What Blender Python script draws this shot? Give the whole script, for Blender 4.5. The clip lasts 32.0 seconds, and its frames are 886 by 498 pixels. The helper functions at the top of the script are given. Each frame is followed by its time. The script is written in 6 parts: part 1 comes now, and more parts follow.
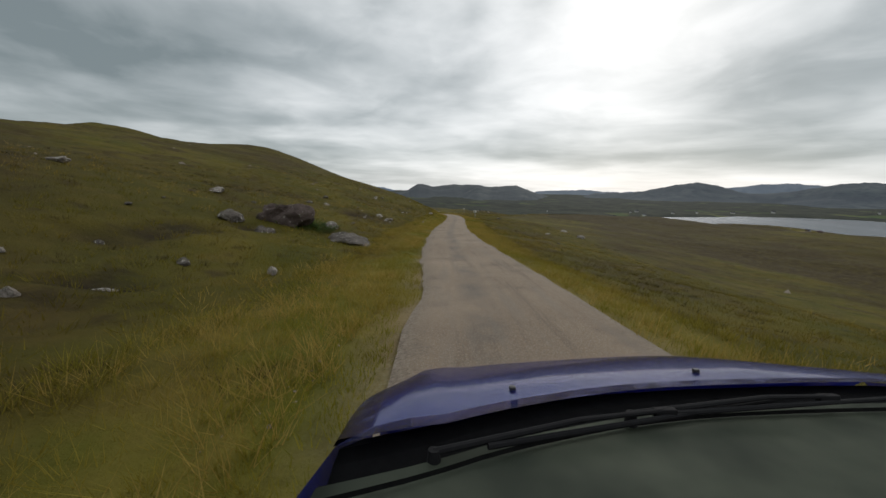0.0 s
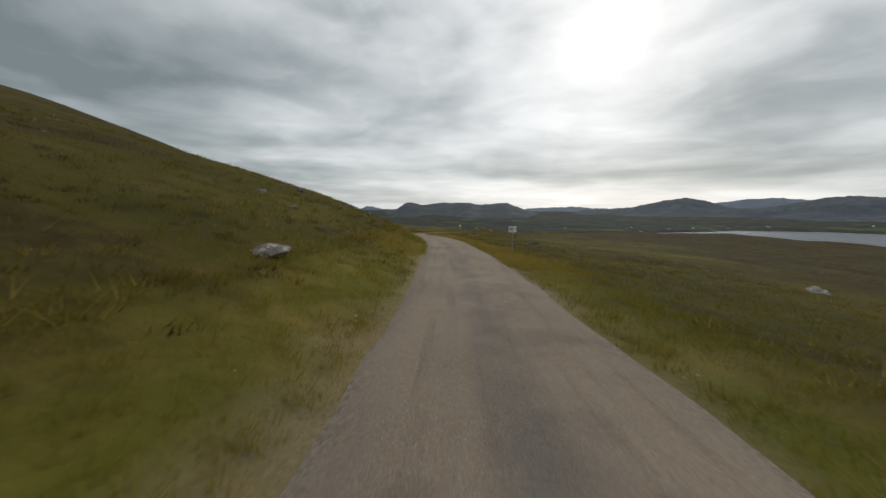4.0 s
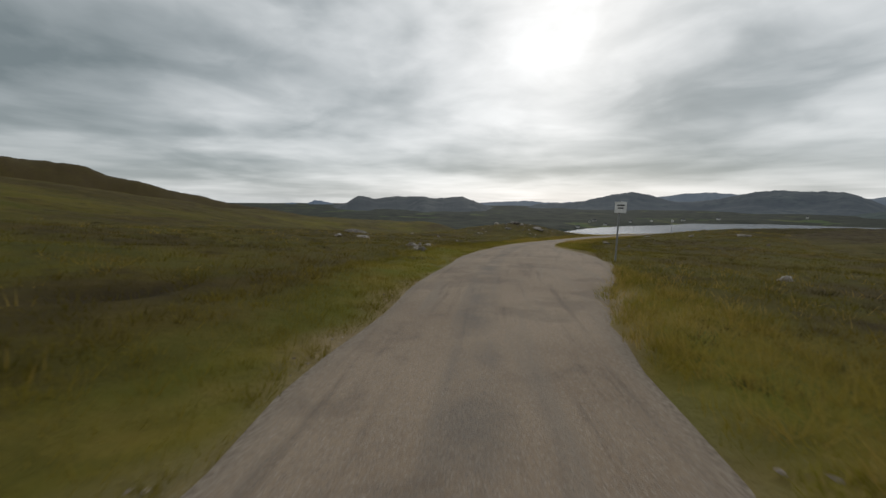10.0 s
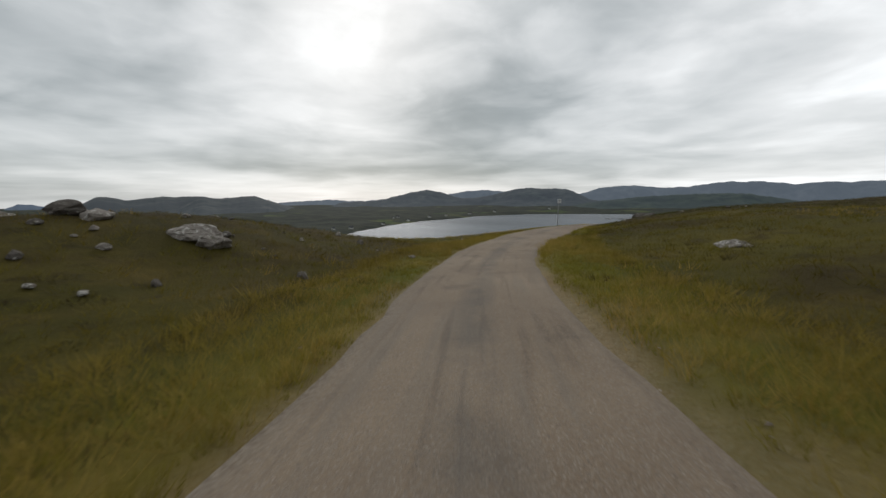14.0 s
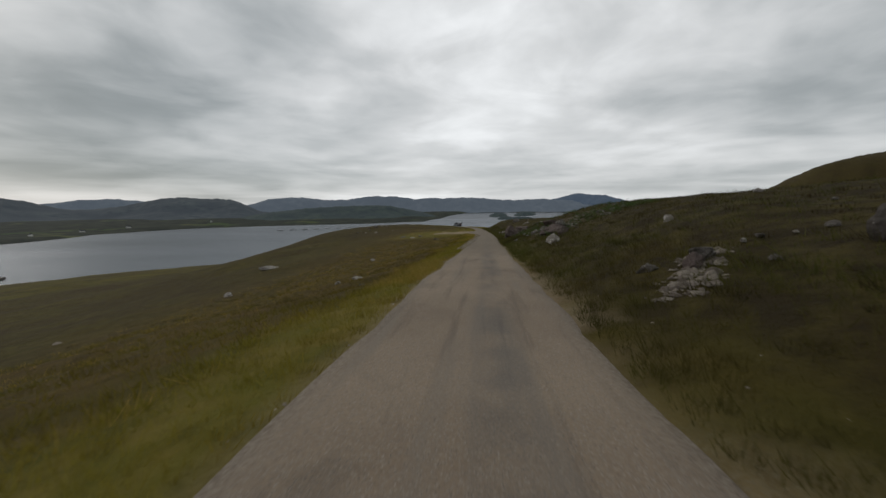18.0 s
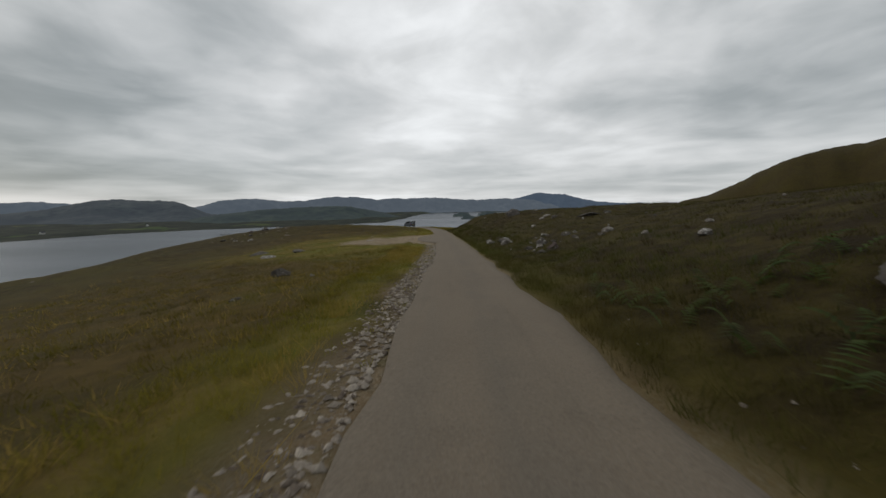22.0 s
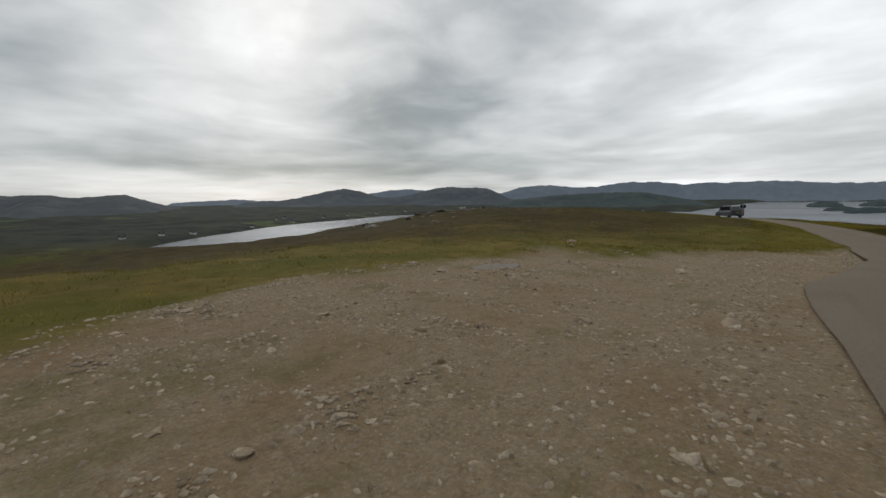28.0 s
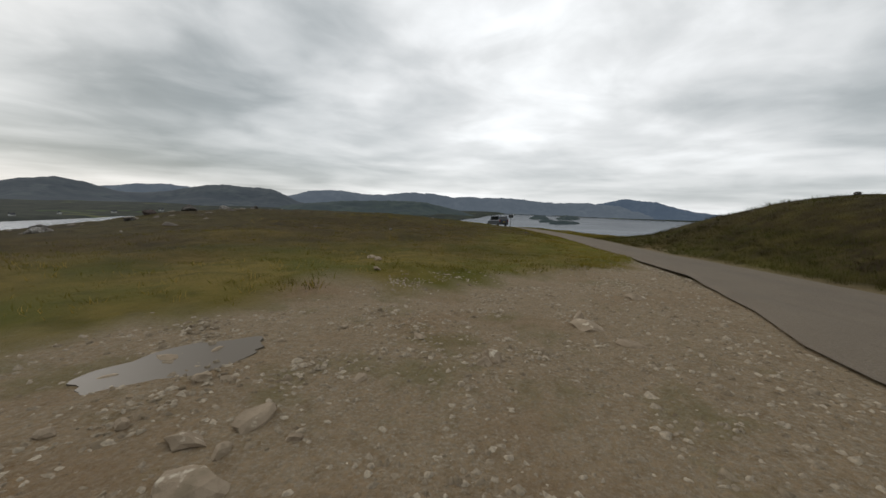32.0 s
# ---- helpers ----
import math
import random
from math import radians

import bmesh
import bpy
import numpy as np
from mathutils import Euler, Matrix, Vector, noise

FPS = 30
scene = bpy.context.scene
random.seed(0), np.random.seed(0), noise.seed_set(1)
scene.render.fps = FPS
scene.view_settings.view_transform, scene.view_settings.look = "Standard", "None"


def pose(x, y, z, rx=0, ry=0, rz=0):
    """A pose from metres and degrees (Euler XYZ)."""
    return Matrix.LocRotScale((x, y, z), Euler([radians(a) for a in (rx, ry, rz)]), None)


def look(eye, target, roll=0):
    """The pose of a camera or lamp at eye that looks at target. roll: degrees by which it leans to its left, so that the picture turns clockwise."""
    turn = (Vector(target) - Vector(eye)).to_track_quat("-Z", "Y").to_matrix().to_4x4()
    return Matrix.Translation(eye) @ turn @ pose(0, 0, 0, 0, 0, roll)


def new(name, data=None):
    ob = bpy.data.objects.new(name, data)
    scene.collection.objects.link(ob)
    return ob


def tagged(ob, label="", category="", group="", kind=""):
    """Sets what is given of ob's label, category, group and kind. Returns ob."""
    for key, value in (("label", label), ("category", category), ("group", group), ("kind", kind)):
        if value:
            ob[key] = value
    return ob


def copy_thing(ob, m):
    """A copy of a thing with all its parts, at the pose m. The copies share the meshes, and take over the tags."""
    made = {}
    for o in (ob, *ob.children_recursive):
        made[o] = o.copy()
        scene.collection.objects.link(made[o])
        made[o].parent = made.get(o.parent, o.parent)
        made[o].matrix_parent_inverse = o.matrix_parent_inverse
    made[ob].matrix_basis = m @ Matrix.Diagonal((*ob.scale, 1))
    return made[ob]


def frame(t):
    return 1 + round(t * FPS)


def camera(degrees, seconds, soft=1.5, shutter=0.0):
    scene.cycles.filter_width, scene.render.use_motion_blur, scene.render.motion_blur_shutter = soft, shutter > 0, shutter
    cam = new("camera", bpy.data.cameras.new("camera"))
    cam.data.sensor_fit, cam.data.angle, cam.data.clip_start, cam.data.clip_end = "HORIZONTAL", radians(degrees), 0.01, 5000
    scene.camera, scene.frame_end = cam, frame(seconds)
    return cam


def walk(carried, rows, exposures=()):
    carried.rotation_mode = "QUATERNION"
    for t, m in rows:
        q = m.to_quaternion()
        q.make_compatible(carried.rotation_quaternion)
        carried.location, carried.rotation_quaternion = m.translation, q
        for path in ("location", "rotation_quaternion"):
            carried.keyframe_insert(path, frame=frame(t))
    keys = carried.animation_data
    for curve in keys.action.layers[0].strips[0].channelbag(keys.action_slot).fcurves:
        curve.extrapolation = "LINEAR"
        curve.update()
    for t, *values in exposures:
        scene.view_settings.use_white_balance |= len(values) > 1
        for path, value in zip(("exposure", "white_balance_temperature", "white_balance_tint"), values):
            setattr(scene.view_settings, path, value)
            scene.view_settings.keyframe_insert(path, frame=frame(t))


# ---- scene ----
cam = camera(100.0, 32.0, soft=1.5, shutter=0.08)
# seconds, x, y, z, then the turn as pose() takes it
PATH = [
    (0.0, 0.00, 0.00, 0.00, 80.47, -1.23, 0.01),
    (0.0334, 0.00, 0.004, 0.00, 80.47, -1.23, 0.01),
    (0.1, 0.01, 1.15, -0.10, 80.70, -1.18, 0.36),
    (0.5, 0.05, 6.57, -0.54, 81.59, -0.98, 1.78),
    (1.0, 0.01, 13.37, -1.03, 82.01, -1.05, 2.25),
    (1.5, 0.00, 20.36, -1.53, 81.94, -0.61, 1.59),
    (2.0, 0.06, 27.48, -2.00, 82.34, -0.32, 1.12),
    (2.5, 0.21, 34.65, -2.45, 82.49, -0.30, 0.33),
    (3.0, 0.48, 41.83, -2.88, 82.69, -0.70, -0.77),
    (3.5, 0.88, 49.10, -3.28, 82.87, -0.86, -1.64),
    (4.0, 1.32, 56.69, -3.66, 83.33, -0.53, -1.56),
    (4.5, 1.69, 64.76, -4.02, 83.58, -0.36, -0.66),
    (5.0, 1.88, 73.41, -4.40, 83.44, -0.46, 0.89),
    (5.5, 1.79, 82.61, -4.86, 83.03, -0.63, 2.93),
    (6.0, 1.32, 92.22, -5.39, 82.86, -0.16, 5.29),
    (6.5, 0.47, 102.01, -5.91, 83.06, -0.17, 7.36),
    (7.0, -0.57, 111.72, -6.56, 81.83, 0.87, 8.01),
    (7.5, -1.52, 121.04, -7.24, 82.01, 0.76, 7.13),
    (8.0, -2.11, 129.65, -7.77, 82.74, 0.74, 4.78),
    (8.5, -2.21, 137.51, -8.28, 82.18, 0.12, 1.39),
    (9.0, -1.85, 144.95, -8.82, 81.82, 0.22, -2.15),
    (9.5, -1.10, 152.27, -9.30, 82.48, 0.20, -4.89),
    (10.0, 0.10, 159.57, -9.75, 82.58, -0.55, -8.75),
    (10.5, 1.90, 166.79, -10.13, 83.34, -0.51, -13.73),
    (11.0, 4.36, 173.73, -10.54, 82.70, -0.16, -19.38),
    (11.5, 7.28, 180.33, -11.01, 82.14, -0.35, -23.26),
    (12.0, 10.61, 186.68, -11.57, 81.35, 0.12, -27.05),
    (12.5, 14.26, 192.82, -12.14, 81.56, 1.11, -29.87),
    (13.0, 18.15, 198.71, -12.68, 81.82, 1.22, -32.58),
    (13.5, 22.20, 204.34, -13.19, 81.85, 1.06, -34.73),
    (14.0, 26.51, 209.71, -13.65, 82.43, 0.55, -37.97),
    (14.5, 31.22, 214.81, -14.02, 83.11, 0.31, -42.19),
    (15.0, 36.40, 219.54, -14.34, 83.64, 0.43, -47.29),
    (15.5, 42.10, 223.81, -14.60, 84.04, 0.67, -53.12),
    (16.0, 48.26, 227.44, -14.81, 84.59, 0.35, -59.56),
    (16.5, 54.77, 230.27, -14.92, 85.37, -0.02, -66.81),
    (17.0, 61.39, 232.22, -15.06, 84.68, 0.27, -73.81),
    (17.5, 67.95, 233.40, -15.30, 83.75, 0.64, -79.70),
    (18.0, 74.49, 233.90, -15.57, 83.70, 0.61, -85.49),
    (18.5, 80.99, 234.00, -15.83, 83.76, 0.37, -88.13),
    (19.0, 87.44, 233.93, -16.15, 83.08, 0.66, -89.29),
    (19.5, 93.80, 233.75, -16.49, 83.07, 1.60, -90.23),
    (20.0, 100.08, 233.51, -16.86, 82.58, 0.80, -90.60),
    (20.5, 106.32, 233.26, -17.20, 83.00, -0.33, -90.64),
    (21.0, 112.59, 233.00, -17.58, 82.48, 0.85, -90.80),
    (21.5, 118.92, 232.70, -17.93, 83.10, 1.04, -91.07),
    (22.0, 125.28, 232.40, -18.21, 83.68, 1.16, -91.08),
    (22.5, 131.59, 232.11, -18.54, 82.84, 1.98, -91.09),
    (23.0, 137.64, 231.87, -18.92, 82.39, 0.92, -90.51),
    (23.5, 143.26, 231.69, -19.27, 82.55, 0.60, -90.10),
    (24.0, 148.32, 231.56, -19.55, 83.01, 1.17, -89.81),
    (24.5, 152.71, 231.47, -19.75, 83.64, 0.73, -89.39),
    (25.0, 156.44, 231.46, -19.86, 84.39, 0.36, -88.36),
    (25.5, 159.51, 231.68, -19.94, 84.51, 0.42, -84.39),
    (26.0, 161.93, 232.20, -20.04, 83.85, 0.85, -77.13),
    (26.5, 163.74, 232.97, -20.17, 82.71, 1.11, -67.91),
    (27.0, 165.08, 233.84, -20.30, 81.77, -0.28, -59.32),
    (27.5, 166.12, 234.68, -20.38, 82.20, -0.00, -53.65),
    (28.0, 166.95, 235.49, -20.45, 82.32, 0.67, -48.52),
    (28.5, 167.68, 236.24, -20.52, 82.32, 0.05, -45.42),
    (29.0, 168.47, 237.00, -20.58, 82.58, -0.36, -44.88),
    (29.5, 169.39, 237.64, -20.67, 82.02, -0.95, -49.29),
    (30.0, 170.34, 238.03, -20.72, 82.46, -1.24, -57.44),
    (30.5, 171.24, 238.25, -20.77, 82.86, -0.71, -65.04),
    (31.0, 172.00, 238.34, -20.79, 83.30, -1.40, -71.52),
    (31.5, 172.52, 238.34, -20.80, 83.78, -1.50, -76.27),
    (32.0, 172.91, 238.31, -20.82, 83.52, -2.17, -79.66),
]
walk(cam, [(r[0], pose(*r[1:])) for r in PATH],
     exposures=[(0, 0.12), (3.5, 0.04), (7, -0.05), (13, -0.05), (16, -0.22), (19, -0.40), (24, -0.32), (27, -0.24), (32, -0.10)])

# ---- sky and light ----
SUN_AZ, SUN_EL = radians(-27), radians(27)
world = bpy.data.worlds.new("overcast_sky")
scene.world = world
world.use_nodes = True
wn, wl = world.node_tree.nodes, world.node_tree.links
wn.clear()


def wnode(kind, **values):
    n = wn.new(kind)
    for k, v in values.items():
        n.inputs[k].default_value = v
    return n


def wmath(op, a, b=None, c=None):
    n = wn.new("ShaderNodeMath")
    n.operation = op
    for i, v in enumerate((a, b, c)):
        if v is None:
            continue
        if isinstance(v, (int, float)):
            n.inputs[i].default_value = v
        else:
            wl.new(v, n.inputs[i])
    return n.outputs[0]


wcoord = wn.new("ShaderNodeTexCoord")
wsep = wn.new("ShaderNodeSeparateXYZ")
wl.new(wcoord.outputs["Generated"], wsep.inputs[0])
DX, DY, DZ = wsep.outputs
# the cloud deck lies flat overhead, so its folds crowd together towards the horizon
flat = wn.new("ShaderNodeCombineXYZ")
wl.new(DX, flat.inputs[0])
wl.new(DY, flat.inputs[1])
wl.new(wmath("MULTIPLY", wmath("LOGARITHM", wmath("ADD", wmath("MAXIMUM", DZ, 0.0), 0.06), math.e), 0.85), flat.inputs[2])


def cloud_noise(scale, detail, rough, distort, shift, lo, hi):
    m = wn.new("ShaderNodeMapping")
    m.inputs["Location"].default_value = shift
    m.inputs["Rotation"].default_value = (0, 0, radians(25))
    wl.new(flat.outputs[0], m.inputs[0])
    n = wnode("ShaderNodeTexNoise", Scale=scale, Detail=detail, Roughness=rough, Distortion=distort)
    wl.new(m.outputs[0], n.inputs["Vector"])
    r = wnode("ShaderNodeMapRange", **{"From Min": lo, "From Max": hi})
    r.interpolation_type = "SMOOTHSTEP"
    wl.new(n.outputs[0], r.inputs[0])
    return r.outputs[0]


broad = cloud_noise(1.7, 3.0, 0.5, 0.4, (3.1, 1.7, 0), 0.34, 0.66)
middle = cloud_noise(3.8, 5.0, 0.50, 0.5, (7.3, 2.2, 0), 0.30, 0.70)
fine = cloud_noise(10.0, 4.0, 0.50, 0.4, (1.3, 9.2, 0), 0.25, 0.75)
# the veil is thin in front of the sun and over the open sea


def toward(az, el, power):
    d = wn.new("ShaderNodeVectorMath")
    d.operation = "DOT_PRODUCT"
    wl.new(wcoord.outputs["Generated"], d.inputs[0])
    d.inputs[1].default_value = (math.sin(-az) * math.cos(el), math.cos(az) * math.cos(el), math.sin(el))
    return wmath("POWER", wmath("MAXIMUM", d.outputs["Value"], 0.0), power)


sun_dir = (math.sin(-SUN_AZ) * math.cos(SUN_EL), math.cos(SUN_AZ) * math.cos(SUN_EL), math.sin(SUN_EL))
glow = wmath("ADD", wmath("MULTIPLY", toward(SUN_AZ, SUN_EL, 30.0), 0.19), wmath("MULTIPLY", toward(radians(-95), radians(14), 7.0), 0.24))
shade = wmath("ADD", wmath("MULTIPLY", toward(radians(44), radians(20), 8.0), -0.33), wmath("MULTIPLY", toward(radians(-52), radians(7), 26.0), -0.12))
dens = wmath("ADD", wmath("ADD", wmath("MULTIPLY", broad, 0.50), wmath("MULTIPLY", middle, 0.36)), wmath("MULTIPLY", fine, 0.14))
# the far edge of the deck is thin and lets light through over the hills
rim_low = wnode("ShaderNodeMapRange", **{"From Min": 0.02, "From Max": 0.085, "To Min": 0.12, "To Max": 0.0})
rim_low.interpolation_type = "SMOOTHSTEP"
wl.new(DZ, rim_low.inputs[0])
value = wmath("ADD", wmath("ADD", wmath("ADD", wmath("MULTIPLY", dens, 0.50), 0.26), rim_low.outputs[0]), wmath("ADD", glow, shade))
ramp = wn.new("ShaderNodeValToRGB")
wl.new(value, ramp.inputs[0])
els = ramp.color_ramp.elements
els[0].position, els[0].color = 0.06, (0.112, 0.134, 0.140, 1)
els[1].position, els[1].color = 0.95, (0.705, 0.72, 0.73, 1)
for at, col in ((0.30, (0.218, 0.241, 0.249, 1)), (0.52, (0.366, 0.385, 0.392, 1)), (0.74, (0.525, 0.537, 0.542, 1))):
    e = els.new(at)
    e.color = col
clear = wn.new("ShaderNodeTexSky")
clear.sky_type, clear.sun_disc = "NISHITA", False
clear.sun_elevation, clear.sun_rotation = SUN_EL, -SUN_AZ
dim = wn.new("ShaderNodeVectorMath")
dim.operation = "SCALE"
dim.inputs["Scale"].default_value = 0.1
wl.new(clear.outputs[0], dim.inputs[0])
skymix = wn.new("ShaderNodeMixRGB")
skymix.inputs[0].default_value = 0.96
wl.new(dim.outputs[0], skymix.inputs[1])
wl.new(ramp.outputs[0], skymix.inputs[2])
wbg = wn.new("ShaderNodeBackground")
wbg.inputs[1].default_value = 1.62
# an overcast sky is brightest overhead
high = wnode("ShaderNodeMapRange", **{"From Min": 0.42, "From Max": 0.95, "To Min": 1.0, "To Max": 1.6})
high.interpolation_type = "SMOOTHSTEP"
wl.new(DZ, high.inputs[0])
bright = wn.new("ShaderNodeVectorMath")
bright.operation = "SCALE"
wl.new(skymix.outputs[0], bright.inputs[0])
wl.new(high.outputs[0], bright.inputs["Scale"])
wl.new(bright.outputs[0], wbg.inputs[0])
wout = wn.new("ShaderNodeOutputWorld")
wl.new(wbg.outputs[0], wout.inputs[0])

sun_data = bpy.data.lights.new("sun", "SUN")
sun_data.energy, sun_data.angle, sun_data.color = 0.75, radians(25), (1.0, 0.95, 0.88)
sun = new("sun", sun_data)
sun.matrix_world = look((0, 0, 100), (-100 * sun_dir[0], -100 * sun_dir[1], 100 - 100 * sun_dir[2]))

# ---- plan ----
# the road's middle line: x, y, height
ROAD = [
    (0.2, -13.0, -0.64), (0.5, -2.6, -1.37), (0.7, 7.9, -2.19), (0.6, 18.9, -2.98),
    (0.7, 30.3, -3.73), (1.1, 41.8, -4.43), (1.7, 53.6, -5.06), (2.3, 66.4, -5.64),
    (2.4, 80.7, -6.31), (1.6, 96.2, -7.15), (0.0, 111.8, -8.11), (-1.5, 126.3, -9.13),
    (-2.1, 139.0, -9.94), (-1.2, 150.8, -10.76), (0.8, 162.5, -11.47), (4.4, 173.7, -12.09),
    (9.3, 184.1, -12.88), (15.1, 194.0, -13.80), (21.4, 203.2, -14.64), (28.4, 211.8, -15.36),
    (36.4, 219.5, -15.89), (45.8, 226.0, -16.28), (56.1, 230.7, -16.49), (66.7, 233.1, -16.79),
    (77.1, 233.6, -17.23), (87.4, 233.3, -17.70), (97.6, 233.0, -18.25), (107.5, 232.6, -18.82),
    (117.6, 232.2, -19.41), (127.8, 231.7, -19.88), (137.6, 231.3, -20.47), (146.3, 231.0, -21.00),
    (160.0, 230.9, -21.62), (170.0, 231.1, -21.95), (180.0, 231.3, -22.30), (188.0, 231.2, -22.62),
    (196.0, 231.5, -22.90), (205.0, 231.8, -23.10), (215.0, 232.6, -23.35), (227.0, 235.0, -23.55),
    (237.0, 240.0, -23.75), (250.0, 247.0, -24.70), (280.0, 252.0, -28.00), (330.0, 256.0, -35.00),
]



def densify(pts, step):
    """A smooth curve through the points, cut into even steps."""
    p = np.array(pts, float)
    q = np.vstack([2 * p[0] - p[1], p, 2 * p[-1] - p[-2]])
    out = []
    for i in range(1, len(q) - 2):
        n = 12
        for k in range(n):
            t = k / n
            a, b, c, d = q[i - 1], q[i], q[i + 1], q[i + 2]
            out.append(0.5 * (2 * b + (c - a) * t + (2 * a - 5 * b + 4 * c - d) * t * t + (3 * b - a - 3 * c + d) * t ** 3))
    out = np.array(out + [p[-1]])
    s = np.concatenate([[0], np.cumsum(np.linalg.norm(np.diff(out[:, :2], axis=0), axis=1))])
    at = np.arange(0, s[-1], step)
    return np.stack([np.interp(at, s, out[:, k]) for k in range(3)], 1), at


LINE, LINE_S = densify(ROAD, 1.0)
for _ in range(6):
    LINE[1:-1] = 0.25 * LINE[:-2] + 0.5 * LINE[1:-1] + 0.25 * LINE[2:]
TAN = np.gradient(LINE[:, :2], axis=0)
TAN /= np.linalg.norm(TAN, axis=1)[:, None]
RIGHT = np.stack([TAN[:, 1], -TAN[:, 0]], 1)

# passing places: stretch along the road, metres of extra width, half length
BAYS = [(191.0, 3.0, 10.0), (262.0, 1.0, 9.0)]


def bay_width(s):
    return sum(wide * math.exp(-abs((s - at) / reach) ** 2.4) for at, wide, reach in BAYS)


LATTICE = np.random.RandomState(5).rand(256, 256)


def lattice_noise(x, y):
    xi, yi = np.floor(x).astype(int), np.floor(y).astype(int)
    fx, fy = x - xi, y - yi
    fx, fy = fx * fx * (3 - 2 * fx), fy * fy * (3 - 2 * fy)
    g = lambda i, j: LATTICE[i & 255, j & 255]
    a = g(xi, yi) * (1 - fx) + g(xi + 1, yi) * fx
    b = g(xi, yi + 1) * (1 - fx) + g(xi + 1, yi + 1) * fx
    return (a * (1 - fy) + b * fy) * 2 - 1


def fbm(x, y, size, octaves=4):
    total, amp = 0, 1.0
    for k in range(octaves):
        total = total + amp * lattice_noise(x / size + 17.3 * k, y / size + 5.7 * k)
        size, amp = size * 0.47, amp * 0.5
    return total


def smooth(a, b, v):
    t = np.clip((v - a) / (b - a), 0, 1)
    return t * t * (3 - 2 * t)


# height of the verge over the road, by the stretch along the road (rows) and metres to the side (columns)
SIDE = np.array([0, 1.4, 2.2, 4.0, 7.0, 12.0, 20.0, 35.0, 60.0, 100.0])
LEFT_AT = np.array([0, 30, 62, 90, 112, 138, 150, 164, 180, 215, 250, 275, 300, 325, 350, 372, 395, 425])
LEFT = np.array([
    [0, 0, -0.10, -0.25, -0.15, 0.6, 2.1, 5.0, 9.0, 13.0],
    [0, 0, -0.10, -0.25, -0.10, 0.9, 2.9, 6.2, 11.5, 17.0],
    [0, 0, 0.00, 0.25, 1.0, 2.3, 4.6, 8.6, 14.0, 22.0],
    [0, 0, 0.05, 0.70, 1.8, 3.6, 6.0, 9.8, 15.0, 23.0],
    [0, 0, 0.05, 0.95, 2.3, 4.3, 6.2, 9.2, 13.5, 20.0],
    [0, 0, 0.05, 0.80, 2.0, 4.4, 6.4, 9.2, 13.0, 18.0],
    [0, 0, -0.05, 0.35, 1.1, 2.7, 5.7, 9.2, 12.5, 15.0],
    [0, 0, -0.10, 0.10, 0.4, 1.1, 2.4, 4.8, 7.4, 10.0],
    [0, 0, -0.10, 0.00, 0.1, 0.3, 0.6, 1.2, 2.0, 3.0],
    [0, 0, -0.10, -0.10, -0.1, -0.1, 0.1, 0.5, 0.7, -0.5],
    [0, 0, -0.05, -0.10, -0.3, -0.6, -1.2, -2.6, -6.5, -14.0],
    [0, 0, 0.00, -0.35, -1.0, -2.1, -4.0, -7.5, -13.5, -22.0],
    [0, 0, -0.10, -0.55, -1.3, -2.5, -4.4, -7.8, -13.5, -22.0],
    [0, 0, -0.15, -0.55, -1.2, -2.1, -3.6, -6.4, -12.0, -21.0],
    [0, 0, -0.10, -0.25, -0.5, -1.0, -2.1, -4.4, -10.0, -19.0],
    [0, 0, 0.00, 0.00, -0.1, -0.30, -0.8, -1.5, -3.2, -11.0],
    [0, 0, 0.00, 0.00, 0.0, 0.0, 0.0, -0.4, -1.4, -7.0],
    [0, 0, 0.00, 0.10, 0.4, 0.9, 1.5, 1.5, -0.2, -7.0]])
RIGHT_AT = np.array([0, 60, 100, 140, 165, 200, 235, 252, 268, 285, 300, 318, 335, 352, 375, 392, 408, 424])
